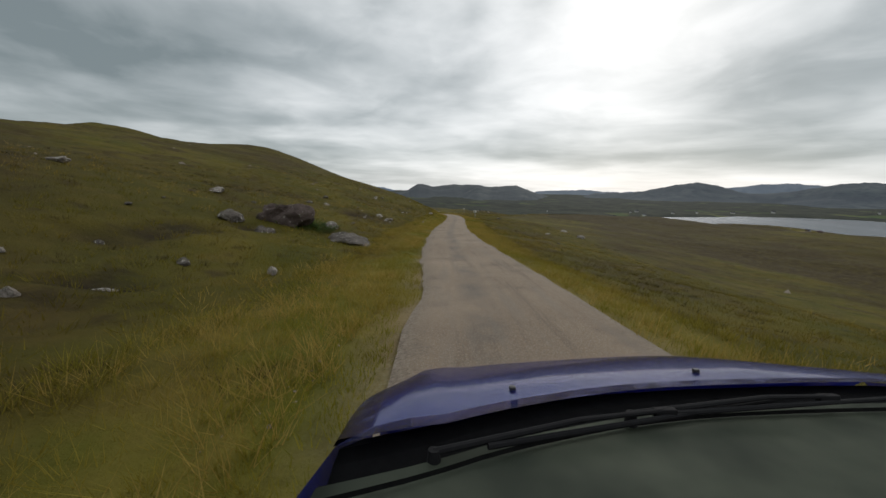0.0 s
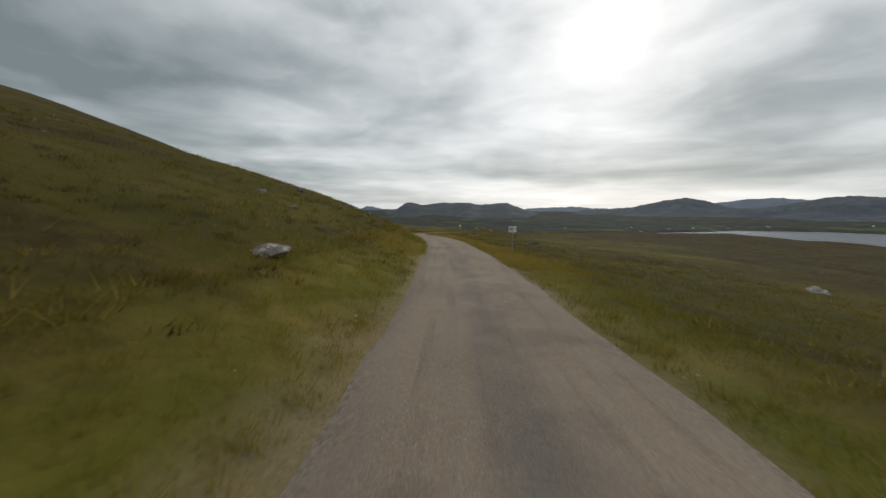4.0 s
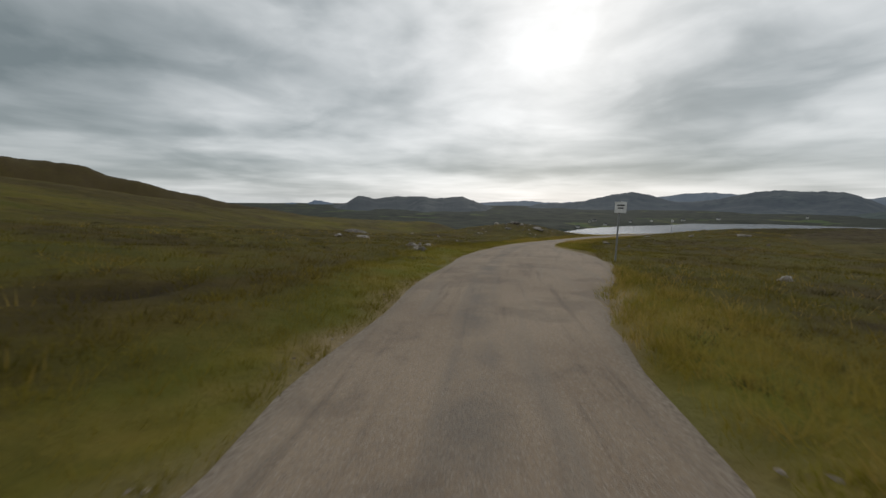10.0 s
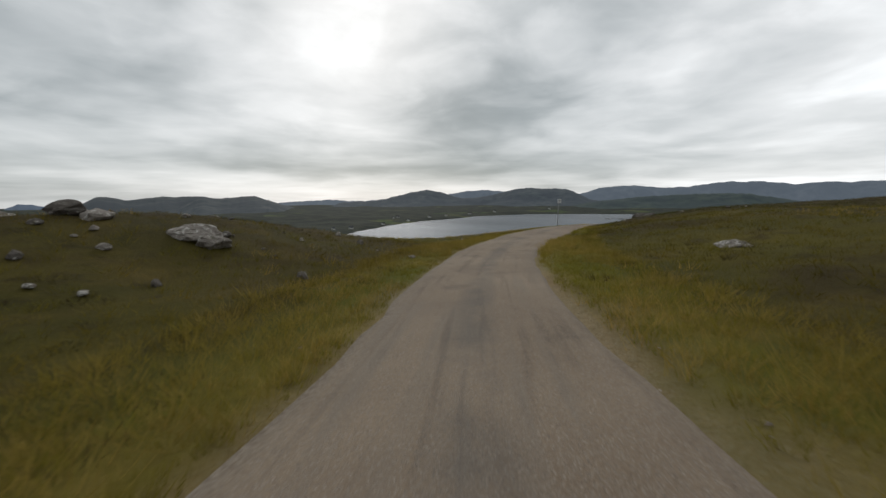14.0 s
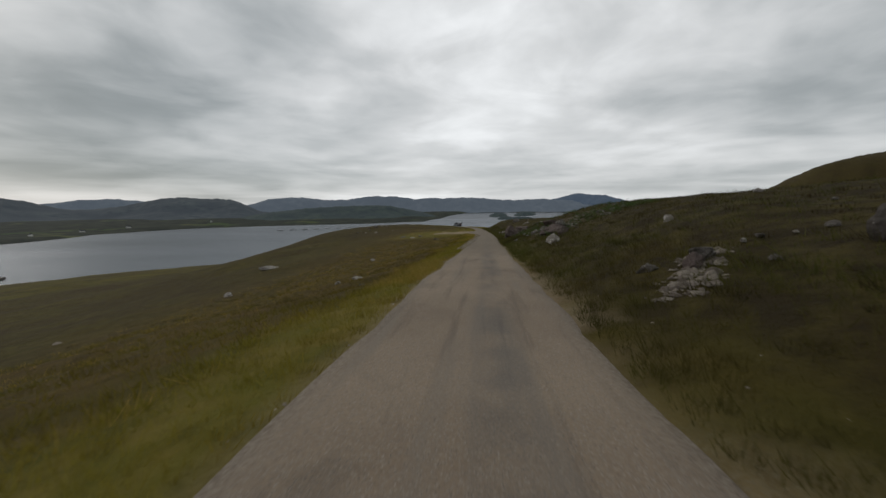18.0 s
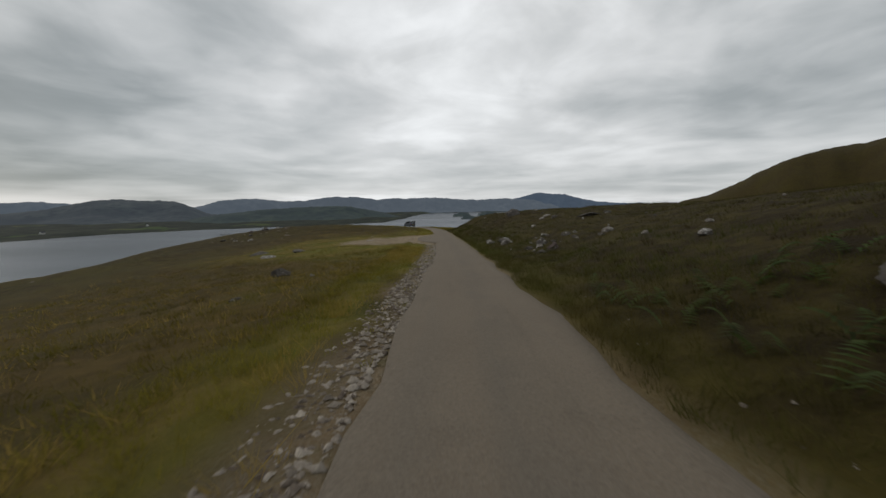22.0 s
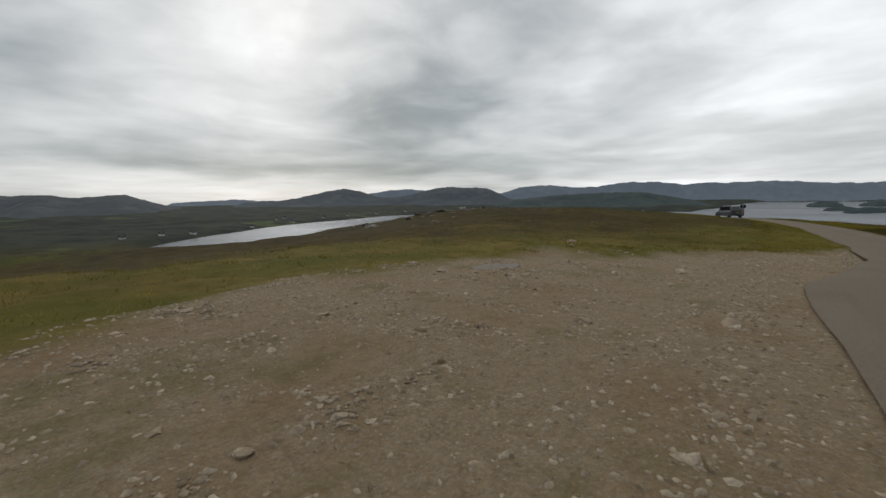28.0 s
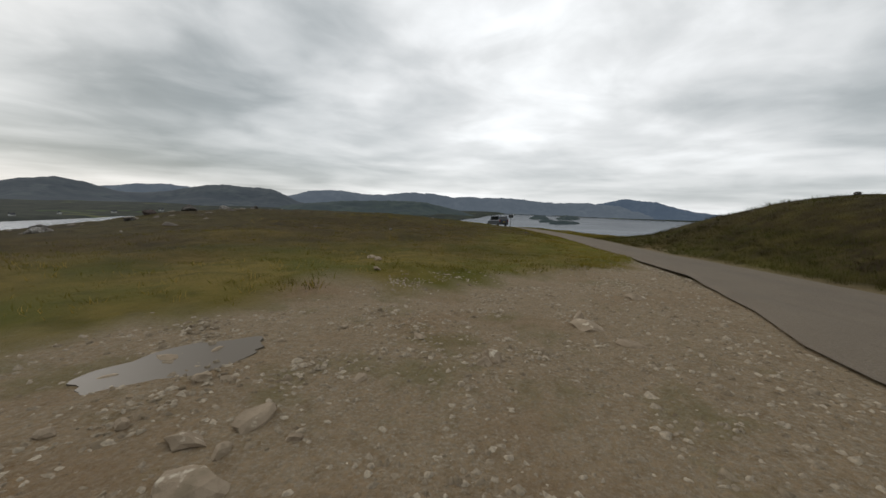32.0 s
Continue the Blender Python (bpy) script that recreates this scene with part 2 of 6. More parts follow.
RIGHTS = np.array([
    [0, 0, -0.05, -0.35, -0.9, -1.8, -3.2, -5.8, -9.6, -15.0],
    [0, 0, -0.05, -0.35, -0.9, -1.8, -3.2, -5.8, -9.6, -15.0],
    [0, 0, 0.00, -0.25, -0.6, -1.1, -1.8, -3.2, -5.4, -9.0],
    [0, 0, 0.05, -0.15, -0.4, -0.8, -1.2, -1.8, -2.6, -4.0],
    [0, 0, 0.10, 0.00, -0.1, -0.2, -0.3, -0.5, -0.8, -1.2],
    [0, 0, 0.05, 0.00, 0.0, -0.1, -0.2, -0.3, -0.4, -0.6],
    [0, 0, 0.10, 0.15, 0.2, 0.5, 1.1, 1.5, 1.2, 0.5],
    [0, 0, 0.05, 0.20, 0.7, 1.5, 1.9, 1.6, 1.2, 0.5],
    [0, 0, 0.10, 0.30, 0.8, 1.5, 1.8, 1.8, 1.8, 3.0],
    [0, 0, 0.15, 0.60, 1.4, 2.3, 2.8, 3.4, 4.5, 6.0],
    [0, 0, 0.15, 0.85, 2.0, 3.1, 3.4, 4.4, 6.2, 8.0],
    [0, 0, 0.15, 0.85, 2.3, 4.5, 6.0, 7.8, 9.6, 12.0],
    [0, 0, 0.10, 0.60, 1.9, 3.6, 4.9, 6.2, 7.4, 9.0],
    [0, 0, 0.05, 0.25, 0.9, 1.9, 2.6, 3.0, 3.6, 5.5],
    [0, 0, 0.05, 0.40, 1.3, 2.6, 3.3, 3.2, 3.2, 4.5],
    [0, 0, 0.05, 0.75, 2.4, 4.0, 4.5, 4.0, 3.2, 3.5],
    [0, 0, 0.05, 1.00, 3.2, 4.6, 4.5, 2.4, -0.5, -3.0],
    [0, 0, 0.00, -0.15, -0.3, -0.5, -0.9, -2.0, -5.0, -11.0]])


def side_row(table, rows_at, s):
    i = int(np.clip(np.searchsorted(rows_at, s) - 1, 0, len(rows_at) - 2))
    f = float(np.clip((s - rows_at[i]) / (rows_at[i + 1] - rows_at[i]), 0, 1))
    return table[i] * (1 - f) + table[i + 1] * f


def near_height(x, y):
    """Height by the road's own slopes and the distance to its middle line."""
    top, bottom = np.zeros(len(x)), np.zeros(len(x))
    best, side = np.full(len(x), 1e9), np.zeros(len(x))
    for k in range(0, len(LINE), 2):
        pick = np.nonzero((np.abs(x - LINE[k, 0]) < 150) & (np.abs(y - LINE[k, 1]) < 150))[0]
        dx, dy = x[pick] - LINE[k, 0], y[pick] - LINE[k, 1]
        u = dx * RIGHT[k, 0] + dy * RIGHT[k, 1]
        d2 = dx * dx + dy * dy
        w = 1.0 / (d2 + 0.6) ** 3
        near = np.sqrt(d2)
        d = np.where(u > 0, np.interp(near, SIDE, side_row(RIGHTS, RIGHT_AT, LINE_S[k])), np.interp(near, SIDE, side_row(LEFT, LEFT_AT, LINE_S[k])))
        top[pick] += w * (LINE[k, 2] + d)
        bottom[pick] += w
        closer = d2 < best[pick]
        best[pick[closer]] = d2[closer]
        side[pick[closer]] = u[closer]
    # true distance to the line between its points
    far = bottom == 0
    bottom[far] = 1
    return top / bottom, np.where(best < 64, np.minimum(np.sqrt(best), np.abs(side) + 0.02), np.sqrt(best)), side


WATER = -76.0
SHORE_AZ = np.array([-125, -118, -112, -89, -85, -82, -76, -50, -41, -25, -16, -8, 12])
SHORE_R = np.array([4050, 4150, 4150, 4150, 2150, 1600, 1480, 1430, 1200, 800, 540, 380, 300])


def far_height(x, y):
    dx, dy = x - 90, y - 220
    r, az = np.hypot(dx, dy), np.degrees(np.arctan2(-dx, dy))
    loch = smooth(30, 10, az) * smooth(-135, -114, az)
    dale = smooth(-30, 5, az) * smooth(60, 25, az)
    moor = -14 + 0.007 * r * (1 - dale) - 0.045 * np.minimum(r, 1000) * dale
    bank = -22 - 57 * (np.clip(r - 30 + 30 * fbm(x, y, 260), 0, 480) / 480) ** 0.8
    land = moor * (1 - loch) + bank * loch
    shore = np.interp(az, SHORE_AZ, SHORE_R) + 40 * fbm(x, y, 300)
    far_side = smooth(-60, 120, r - shore)
    back = WATER + 3 + np.clip(r - shore, 0, 900) * 0.016 + 3 * fbm(x, y, 200)
    bed = -86.0
    inside = loch * smooth(500, 560, r)
    z = land * (1 - inside) + (bed * (1 - far_side) + back * far_side) * inside
    return z


# bare peat edges and ditches: x, y, reach
PEAT = [(-7.3, 33.7, 0.5), (-7.5, 34.7, 0.45), (-7.6, 35.7, 0.5), (-7.6, 36.7, 0.45), (-7.4, 37.7, 0.5), (-6.9, 38.6, 0.45), (-7.4, 49.7, 0.7), (-6.9, 50.6, 0.7), (-6.2, 51.7, 0.7), (-5.5, 53.4, 0.7), (-9.9, 11.1, 0.8), (-9.8, 12.8, 0.6), (-9.7, 14.4, 0.8), (-9.0, 17.6, 0.9), (-7.9, 33.5, 1.2),
        (-7.0, 7.4, 0.6), (-0.65, 95.0, 0.5), (-0.75, 96.4, 0.45), (-0.7, 93.7, 0.55), (-0.8, 98.0, 0.4), (-1.5, 104.0, 0.45), (-0.4, 92.4, 0.5), (-4.3, 114.2, 0.8), (-3.7, 114.6, 0.7), (-2.9, 115.6, 0.6),
        (8.4, 190.4, 0.45), (8.9, 191.3, 0.45), (9.5, 192.4, 0.45), (10.3, 193.5, 0.45), (11.2, 194.8, 0.4), (12.4, 196.4, 0.4), (7.9, 189.3, 0.45), (7.4, 188.2, 0.4), (-4.5, 166.9, 0.8), (63.5, 227.2, 1.2), (110, 227.2, 1.1), (112.5, 227.0, 0.9), (66.0, 229.2, 0.9), (69.0, 229.4, 0.7)]


def peat(x, y):
    out = np.zeros(len(x))
    for px, py, reach in PEAT:
        out = np.maximum(out, np.exp(-(((x - px) ** 2 + (y - py) ** 2) / reach ** 2) ** 1.5))
    return out


def ground_height(x, y, rough=True):
    x, y = np.atleast_1d(np.asarray(x, float)), np.atleast_1d(np.asarray(y, float))
    z, dist, side = far_height(x, y), np.full(len(x), 999.0), np.zeros(len(x))
    close = (x > -140) & (x < 390) & (y > -140) & (y < 390)
    n, d, u = near_height(x[close], y[close])
    dist[close], side[close] = d, u
    w = smooth(45, 125, d)
    z[close] = n * (1 - w) + z[close] * w
    # the hill beside the first stretch
    hill = 13.5 * np.exp(-((x + 115) / 55) ** 2 - ((y - 112) / 62) ** 2)
    z += hill * smooth(25, 90, dist)
    for bx, by, rise, wide in ((-62, 190, 3.4, 22), (-60, 224, 5.0, 24), (-50, 258, 4.2, 26), (-114, 123, 14.0, 30), (-47, 104, 4.6, 17), (-52, 44, -2.0, 18), (203, 268, 0.7, 10), (25, 232, 2.6, 13), (-74, 180, 6.6, 12), (-34, 320, -3.1, 27), (-6, 336, -1.2, 20), (102, 210, -1.9, 13), (189, 219, -0.7, 12), (181, 284, -1.6, 9)):
        z += rise * np.exp(-((x - bx) ** 2 + (y - by) ** 2) / wide ** 2) * smooth(2.5, 14, dist)
    z -= 0.28 * peat(x, y)
    if rough:
        off = smooth(1.9, 5.0, dist)
        z += off * (0.10 * fbm(x, y, 1.9, 2) + 0.22 * fbm(x, y, 9, 2) + 0.5 * smooth(8, 40, dist) * fbm(x, y, 27, 2))
    return z, dist, side


def graded(lo, hi, step, reach, growth):
    mid = np.arange(lo, hi, step)
    left, right, d, a, b = [], [], step, lo, mid[-1]
    while b < reach:
        d *= growth
        a -= d
        b += d
        left.append(a)
        right.append(b)
    return np.concatenate([left[::-1], mid, right])


def grid_mesh(name, xs, ys, zs, mat):
    nx, ny = len(xs), len(ys)
    X, Y = np.meshgrid(xs, ys, indexing="ij")
    co = np.stack([X.ravel(), Y.ravel(), zs.ravel()], 1)
    i = (np.arange(nx - 1)[:, None] * ny + np.arange(ny - 1)[None, :]).ravel()
    quads = np.stack([i, i + ny, i + ny + 1, i + 1], 1)
    me = bpy.data.meshes.new(name)
    me.vertices.add(len(co))
    me.vertices.foreach_set("co", co.ravel())
    me.loops.add(quads.size)
    me.loops.foreach_set("vertex_index", quads.ravel())
    me.polygons.add(len(quads))
    me.polygons.foreach_set("loop_start", np.arange(0, quads.size, 4))
    me.update(calc_edges=True)
    me.shade_smooth()
    me.materials.append(mat)
    return new(name, me)

# ---- materials ----


class Mat:
    """A small helper that builds a node material step by step."""

    def __init__(self, name, rough=0.9, metal=0.0):
        self.m = bpy.data.materials.new(name)
        self.m.use_nodes = True
        self.t = self.m.node_tree
        self.b = self.t.nodes["Principled BSDF"]
        self.b.inputs["Roughness"].default_value = rough
        self.b.inputs["Metallic"].default_value = metal
        if rough > 0.6:
            self.b.inputs["Specular IOR Level"].default_value = 0.08
        self.geo = self.t.nodes.new("ShaderNodeNewGeometry")
        self.pos = self.geo.outputs["Position"]

    def link(self, a, b):
        self.t.links.new(a, b)

    def noise(self, scale, detail=4.0, rough=0.55, lo=0.3, hi=0.7, stretch=None, vec=None):
        n = self.t.nodes.new("ShaderNodeTexNoise")
        n.inputs["Scale"].default_value = scale
        n.inputs["Detail"].default_value = detail
        n.inputs["Roughness"].default_value = rough
        v = vec or self.pos
        if stretch:
            m = self.t.nodes.new("ShaderNodeMapping")
            m.inputs["Scale"].default_value = stretch
            self.link(v, m.inputs[0])
            v = m.outputs[0]
        self.link(v, n.inputs["Vector"])
        return self.range(n.outputs[0], lo, hi)

    def cells(self, scale, feature="F1", lo=0.0, hi=1.0, out="Distance"):
        n = self.t.nodes.new("ShaderNodeTexVoronoi")
        n.feature = feature
        n.inputs["Scale"].default_value = scale
        self.link(self.pos, n.inputs["Vector"])
        return self.range(n.outputs[out], lo, hi) if out == "Distance" else n.outputs[out]

    def range(self, v, lo, hi, a=0.0, b=1.0):
        r = self.t.nodes.new("ShaderNodeMapRange")
        for k, val in (("From Min", lo), ("From Max", hi), ("To Min", a), ("To Max", b)):
            r.inputs[k].default_value = val
        self.link(v, r.inputs[0])
        return r.outputs[0]

    def mix(self, f, a, b):
        n = self.t.nodes.new("ShaderNodeMix")
        n.data_type = "RGBA"
        for sock, v in ((n.inputs["Factor"], f), (n.inputs["A"], a), (n.inputs["B"], b)):
            if isinstance(v, (int, float)):
                sock.default_value = v
            elif isinstance(v, tuple):
                sock.default_value = (*v, 1)
            else:
                self.link(v, sock)
        return n.outputs["Result"]

    def mul(self, a, b):
        n = self.t.nodes.new("ShaderNodeMath")
        n.operation = "MULTIPLY"
        for s, v in zip(n.inputs, (a, b)):
            if isinstance(v, (int, float)):
                s.default_value = v
            else:
                self.link(v, s)
        return n.outputs[0]

    def attr(self, name):
        n = self.t.nodes.new("ShaderNodeAttribute")
        n.attribute_name = name
        return n.outputs["Fac"]

    def island(self):
        return self.geo.outputs["Random Per Island"]

    def random(self):
        return self.t.nodes.new("ShaderNodeObjectInfo").outputs["Random"]

    def color(self, v):
        if isinstance(v, tuple):
            self.b.inputs["Base Color"].default_value = (*v, 1)
        else:
            self.link(v, self.b.inputs["Base Color"])

    def rough(self, v):
        self.link(v, self.b.inputs["Roughness"])

    def bump(self, h, strength, dist):
        n = self.t.nodes.new("ShaderNodeBump")
        n.inputs["Strength"].default_value = strength
        n.inputs["Distance"].default_value = dist
        self.link(h, n.inputs["Height"])
        self.link(n.outputs[0], self.b.inputs["Normal"])


def moor_material():
    m = Mat("moorland", 0.95)
    big = m.noise(0.035, 4, 0.55, 0.38, 0.62)
    mid = m.noise(0.22, 5, 0.6, 0.36, 0.64)
    small = m.noise(1.7, 5, 0.65, 0.3, 0.7)
    blades = m.noise(14, 4, 0.7, 0.25, 0.75)
    green = m.mix(mid, (0.067, 0.063, 0.008), (0.130, 0.104, 0.014))
    straw = m.mix(small, (0.096, 0.065, 0.016), (0.150, 0.103, 0.029))
    heath = m.mix(small, (0.029, 0.019, 0.009), (0.058, 0.040, 0.015))
    c = m.mix(m.mul(big, 0.7), green, heath)
    c = m.mix(m.mul(m.noise(0.11, 6, 0.7, 0.50, 0.60), 0.8), c, heath)
    c = m.mix(m.mul(m.noise(0.5, 5, 0.6, 0.52, 0.72), 0.55), c, straw)
    c = m.mix(m.mul(m.noise(0.9, 5, 0.65, 0.54, 0.66), 0.6), c, m.mix(mid, (0.021, 0.016, 0.008), (0.036, 0.022, 0.010)))
    c = m.mix(m.range(blades, 0, 1, 0.0, 0.45), c, (0.019, 0.020, 0.004))
    c = m.mix(m.mul(m.attr("heath"), 0.85), c, m.mix(m.noise(1.1, 5, 0.7, 0.42, 0.64), (0.024, 0.016, 0.009), (0.064, 0.049, 0.015)))
    c = m.mix(m.mul(m.attr("golden"), m.noise(0.35, 5, 0.65, 0.30, 0.62)), c, m.mix(small, (0.058, 0.038, 0.011), (0.126, 0.082, 0.025)))
    # brighter grass on the verge, woods and fields far down by the loch
    lawn = m.mix(m.noise(0.35, 5, 0.6, 0.40, 0.60), (0.115, 0.118, 0.014), m.mix(small, (0.159, 0.128, 0.022), (0.241, 0.178, 0.042)))
    lawn = m.mix(m.mul(m.noise(1.3, 5, 0.65, 0.54, 0.66), 0.45), lawn, (0.056, 0.060, 0.009))
    c = m.mix(m.mul(m.attr("verge"), 0.8), c, lawn)
    wood = m.mix(m.noise(0.02, 5, 0.7, 0.42, 0.58), (0.010, 0.015, 0.011), (0.030, 0.033, 0.023))
    field = m.mix(m.noise(0.007, 3, 0.5, 0.62, 0.645), wood, m.mix(m.noise(0.02, 3, 0.5, 0.45, 0.55), (0.036, 0.056, 0.017), (0.066, 0.070, 0.025)))
    c = m.mix(m.attr("strath"), c, field)
    # far slopes turn blue-grey in the base colour, in place of haze
    hazed_fell = m.mix(m.noise(0.006, 6, 0.65, 0.35, 0.65), (0.012, 0.018, 0.026), (0.046, 0.056, 0.064))
    c = m.mix(m.attr("hazed_fell"), c, hazed_fell)
    c = m.mix(m.attr("peat"), c, m.mix(small, (0.012, 0.009, 0.006), (0.034, 0.024, 0.015)))
    # stony ground in the lay-by and at the broken edge of the road
    stone = m.mix(m.noise(7, 5, 0.7, 0.3, 0.7), (0.165, 0.110, 0.058), (0.310, 0.222, 0.132))
    stone = m.mix(m.noise(24, 6, 0.8, 0.38, 0.6), m.mix(m.noise(30, 3, 0.6), (0.340, 0.285, 0.210), (0.190, 0.148, 0.100)), stone)
    stone = m.mix(m.mul(m.noise(0.45, 4, 0.6, 0.48, 0.7), 0.55), stone, (0.200, 0.122, 0.062))
    stone = m.mix(m.mul(m.noise(0.7, 5, 0.65, 0.54, 0.66), 0.45), stone, (0.105, 0.098, 0.030))
    c = m.mix(m.attr("gravel"), c, stone)
    m.color(c)
    m.bump(m.noise(9, 6, 0.7, 0.2, 0.8), 0.8, 0.10)
    return m.m


def road_material():
    m = Mat("worn_tarmac", 0.88)
    chips = m.cells(36, "F1", 0.05, 0.6)
    tone = m.mix(m.noise(0.30, 4, 0.6, 0.35, 0.65), (0.212, 0.158, 0.111), (0.298, 0.229, 0.164))
    c = m.mix(m.noise(38, 5, 0.8, 0.25, 0.75), m.mix(0.6, tone, (0.060, 0.048, 0.039)), tone)
    c = m.mix(chips, m.mix(m.noise(80, 2, 0.5, 0.35, 0.65), (0.34, 0.29, 0.24), (0.080, 0.066, 0.056)), c)
    # wheel tracks, patched tar and pale grit along the edges
    patch = m.noise(0.55, 5, 0.65, 0.54, 0.62)
    c = m.mix(m.mul(patch, 0.28), c, m.mix(m.noise(30, 4, 0.7), (0.048, 0.041, 0.036), (0.085, 0.072, 0.062)))
    streak = m.noise(1.0, 4, 0.6, 0.52, 0.66, vec=m.track())
    c = m.mix(m.mul(streak, 0.6), c, m.mix(m.noise(40, 4, 0.7), (0.21, 0.178, 0.145), (0.13, 0.108, 0.088)))
    dark = m.noise(1.4, 4, 0.6, 0.54, 0.68, vec=m.track())
    c = m.mix(m.mul(dark, 0.32), c, (0.060, 0.050, 0.042))
    middle = m.range(m.mul(m.attr("across"), m.attr("across")), 0.0, 0.16, 1.0, 0.0)
    c = m.mix(m.mul(m.mul(middle, m.noise(0.8, 4, 0.6, 0.35, 0.6)), 0.55), c, m.mix(m.noise(35, 4, 0.7), (0.070, 0.064, 0.058), (0.130, 0.120, 0.110)))
    c = m.mix(m.mul(m.attr("rim"), 0.75), c, m.mix(m.noise(20, 4, 0.7, 0.35, 0.65), (0.085, 0.066, 0.050), (0.25, 0.215, 0.175)))
    c = m.mix(m.mul(m.attr("smooth_tar"), 0.7), c, m.mix(m.noise(30, 5, 0.75, 0.3, 0.7), (0.104, 0.084, 0.063), (0.172, 0.142, 0.107)))
    m.color(c)
    m.bump(m.noise(60, 4, 0.7, 0.2, 0.8), 0.7, 0.012)
    return m.m


def road_track(self):
    """Coordinates along and across the road, for streaks that follow it."""
    u = self.t.nodes.new("ShaderNodeCombineXYZ")
    self.link(self.mul(self.attr("across"), 2.6), u.inputs[0])
    self.link(self.mul(self.attr("along"), 0.16), u.inputs[1])
    return u.outputs[0]


Mat.track = road_track


def water_material(name, rough, tint):
    """Wind-ruffled water: part dark body, part broken reflection of the sky."""
    m = Mat(name, 0.9)
    m.color(tint)
    sheen = m.t.nodes.new("ShaderNodeBsdfGlossy")
    sheen.inputs["Roughness"].default_value = rough
    sheen.inputs["Color"].default_value = (0.92, 0.95, 1.0, 1)
    mix = m.t.nodes.new("ShaderNodeMixShader")
    m.link(m.range(m.noise(0.004, 4, 0.6, 0.3, 0.7, (1, 0.4, 1)), 0, 1, 0.185, 0.275), mix.inputs[0])
    m.link(m.b.outputs[0], mix.inputs[1])
    m.link(sheen.outputs[0], mix.inputs[2])
    m.link(mix.outputs[0], m.t.nodes["Material Output"].inputs["Surface"])
    return m.m


MOOR, TARMAC = moor_material(), road_material()
LOCH = water_material("loch_water", 0.25, (0.016, 0.022, 0.026))

# ---- ground, water, road ----
def road_edges(k):
    """Half widths to the left and right of the middle line."""
    s = LINE_S[k]
    left = np.interp(s, (30, 45, 75, 108, 117, 146, 156, 200, 222, 260, 290, 312, 330, 355), (1.55, 1.70, 1.55, 1.36, 1.36, 1.86, 1.82, 1.55, 1.46, 1.70, 2.02, 1.60, 1.46, 1.58))
    right = np.interp(s, (30, 48, 75, 112, 150, 175, 200, 222, 250, 293, 330, 356, 375), (1.55, 1.64, 1.65, 1.90, 1.73, 1.60, 1.60, 1.90, 1.60, 1.25, 1.22, 1.30, 1.50))
    left += 0.10 * lattice_noise(np.array([s / 2.3]), np.array([3.0]))[0] + 0.06 * lattice_noise(np.array([s * 1.7]), np.array([9.0]))[0]
    right += 0.10 * lattice_noise(np.array([s / 2.7]), np.array([23.0]))[0] + 0.06 * lattice_noise(np.array([s * 1.9]), np.array([29.0]))[0]
    # passing places
    right += 0.55 * (1 - float(smooth(25, 60, np.array(s))))
    left -= 0.45 * (1 - float(smooth(20, 30, np.array(s))))
    right += bay_width(s)
    left += 0.2 * math.exp(-((s - 258) / 22.0) ** 4)
    if s > 360:
        left += float(np.interp(LINE[k, 0], (163.5, 166.5, 169, 172, 175, 177, 178.5, 180, 182, 185, 190), (0, 1.3, 2.05, 2.1, 2.15, 2.1, 1.85, 1.35, 0.8, 0.3, 0)))
    return left, right


XS, YS = graded(-32, 232, 0.75, 5200, 1.055), graded(-16, 268, 0.75, 5200, 1.055)
GX, GY = np.meshgrid(XS, YS, indexing="ij")
GZ, GD, GU = ground_height(GX.ravel(), GY.ravel())
# the lay-by: a stony pan beside the road
LAYBY = [(160.5, 232.4), (163.2, 235.0), (164.5, 239.6), (167.5, 242.8), (171.0, 243.8), (175.5, 243.4), (178.5, 242.2), (181.5, 239.6), (184.0, 235.8), (189.5, 233.0), (178, 231.5), (166, 231.2)]


def inside_distance(x, y, poly):
    """Signed distance to the outline of a plan shape, positive inside."""
    p = np.array(poly)
    best, odd = np.full(len(x), 1e9), np.zeros(len(x), bool)
    for (ax, ay), (bx, by) in zip(p, np.roll(p, -1, axis=0)):
        t = np.clip(((x - ax) * (bx - ax) + (y - ay) * (by - ay)) / ((bx - ax) ** 2 + (by - ay) ** 2), 0, 1)
        best = np.minimum(best, np.hypot(x - ax - t * (bx - ax), y - ay - t * (by - ay)))
        odd ^= ((ay > y) != (by > y)) & (x < (bx - ax) * (y - ay) / (by - ay + 1e-12) + ax)
    return np.where(odd, best, -best)


PAN_Z = lambda x: -22.06 - 0.036 * (x - 166)


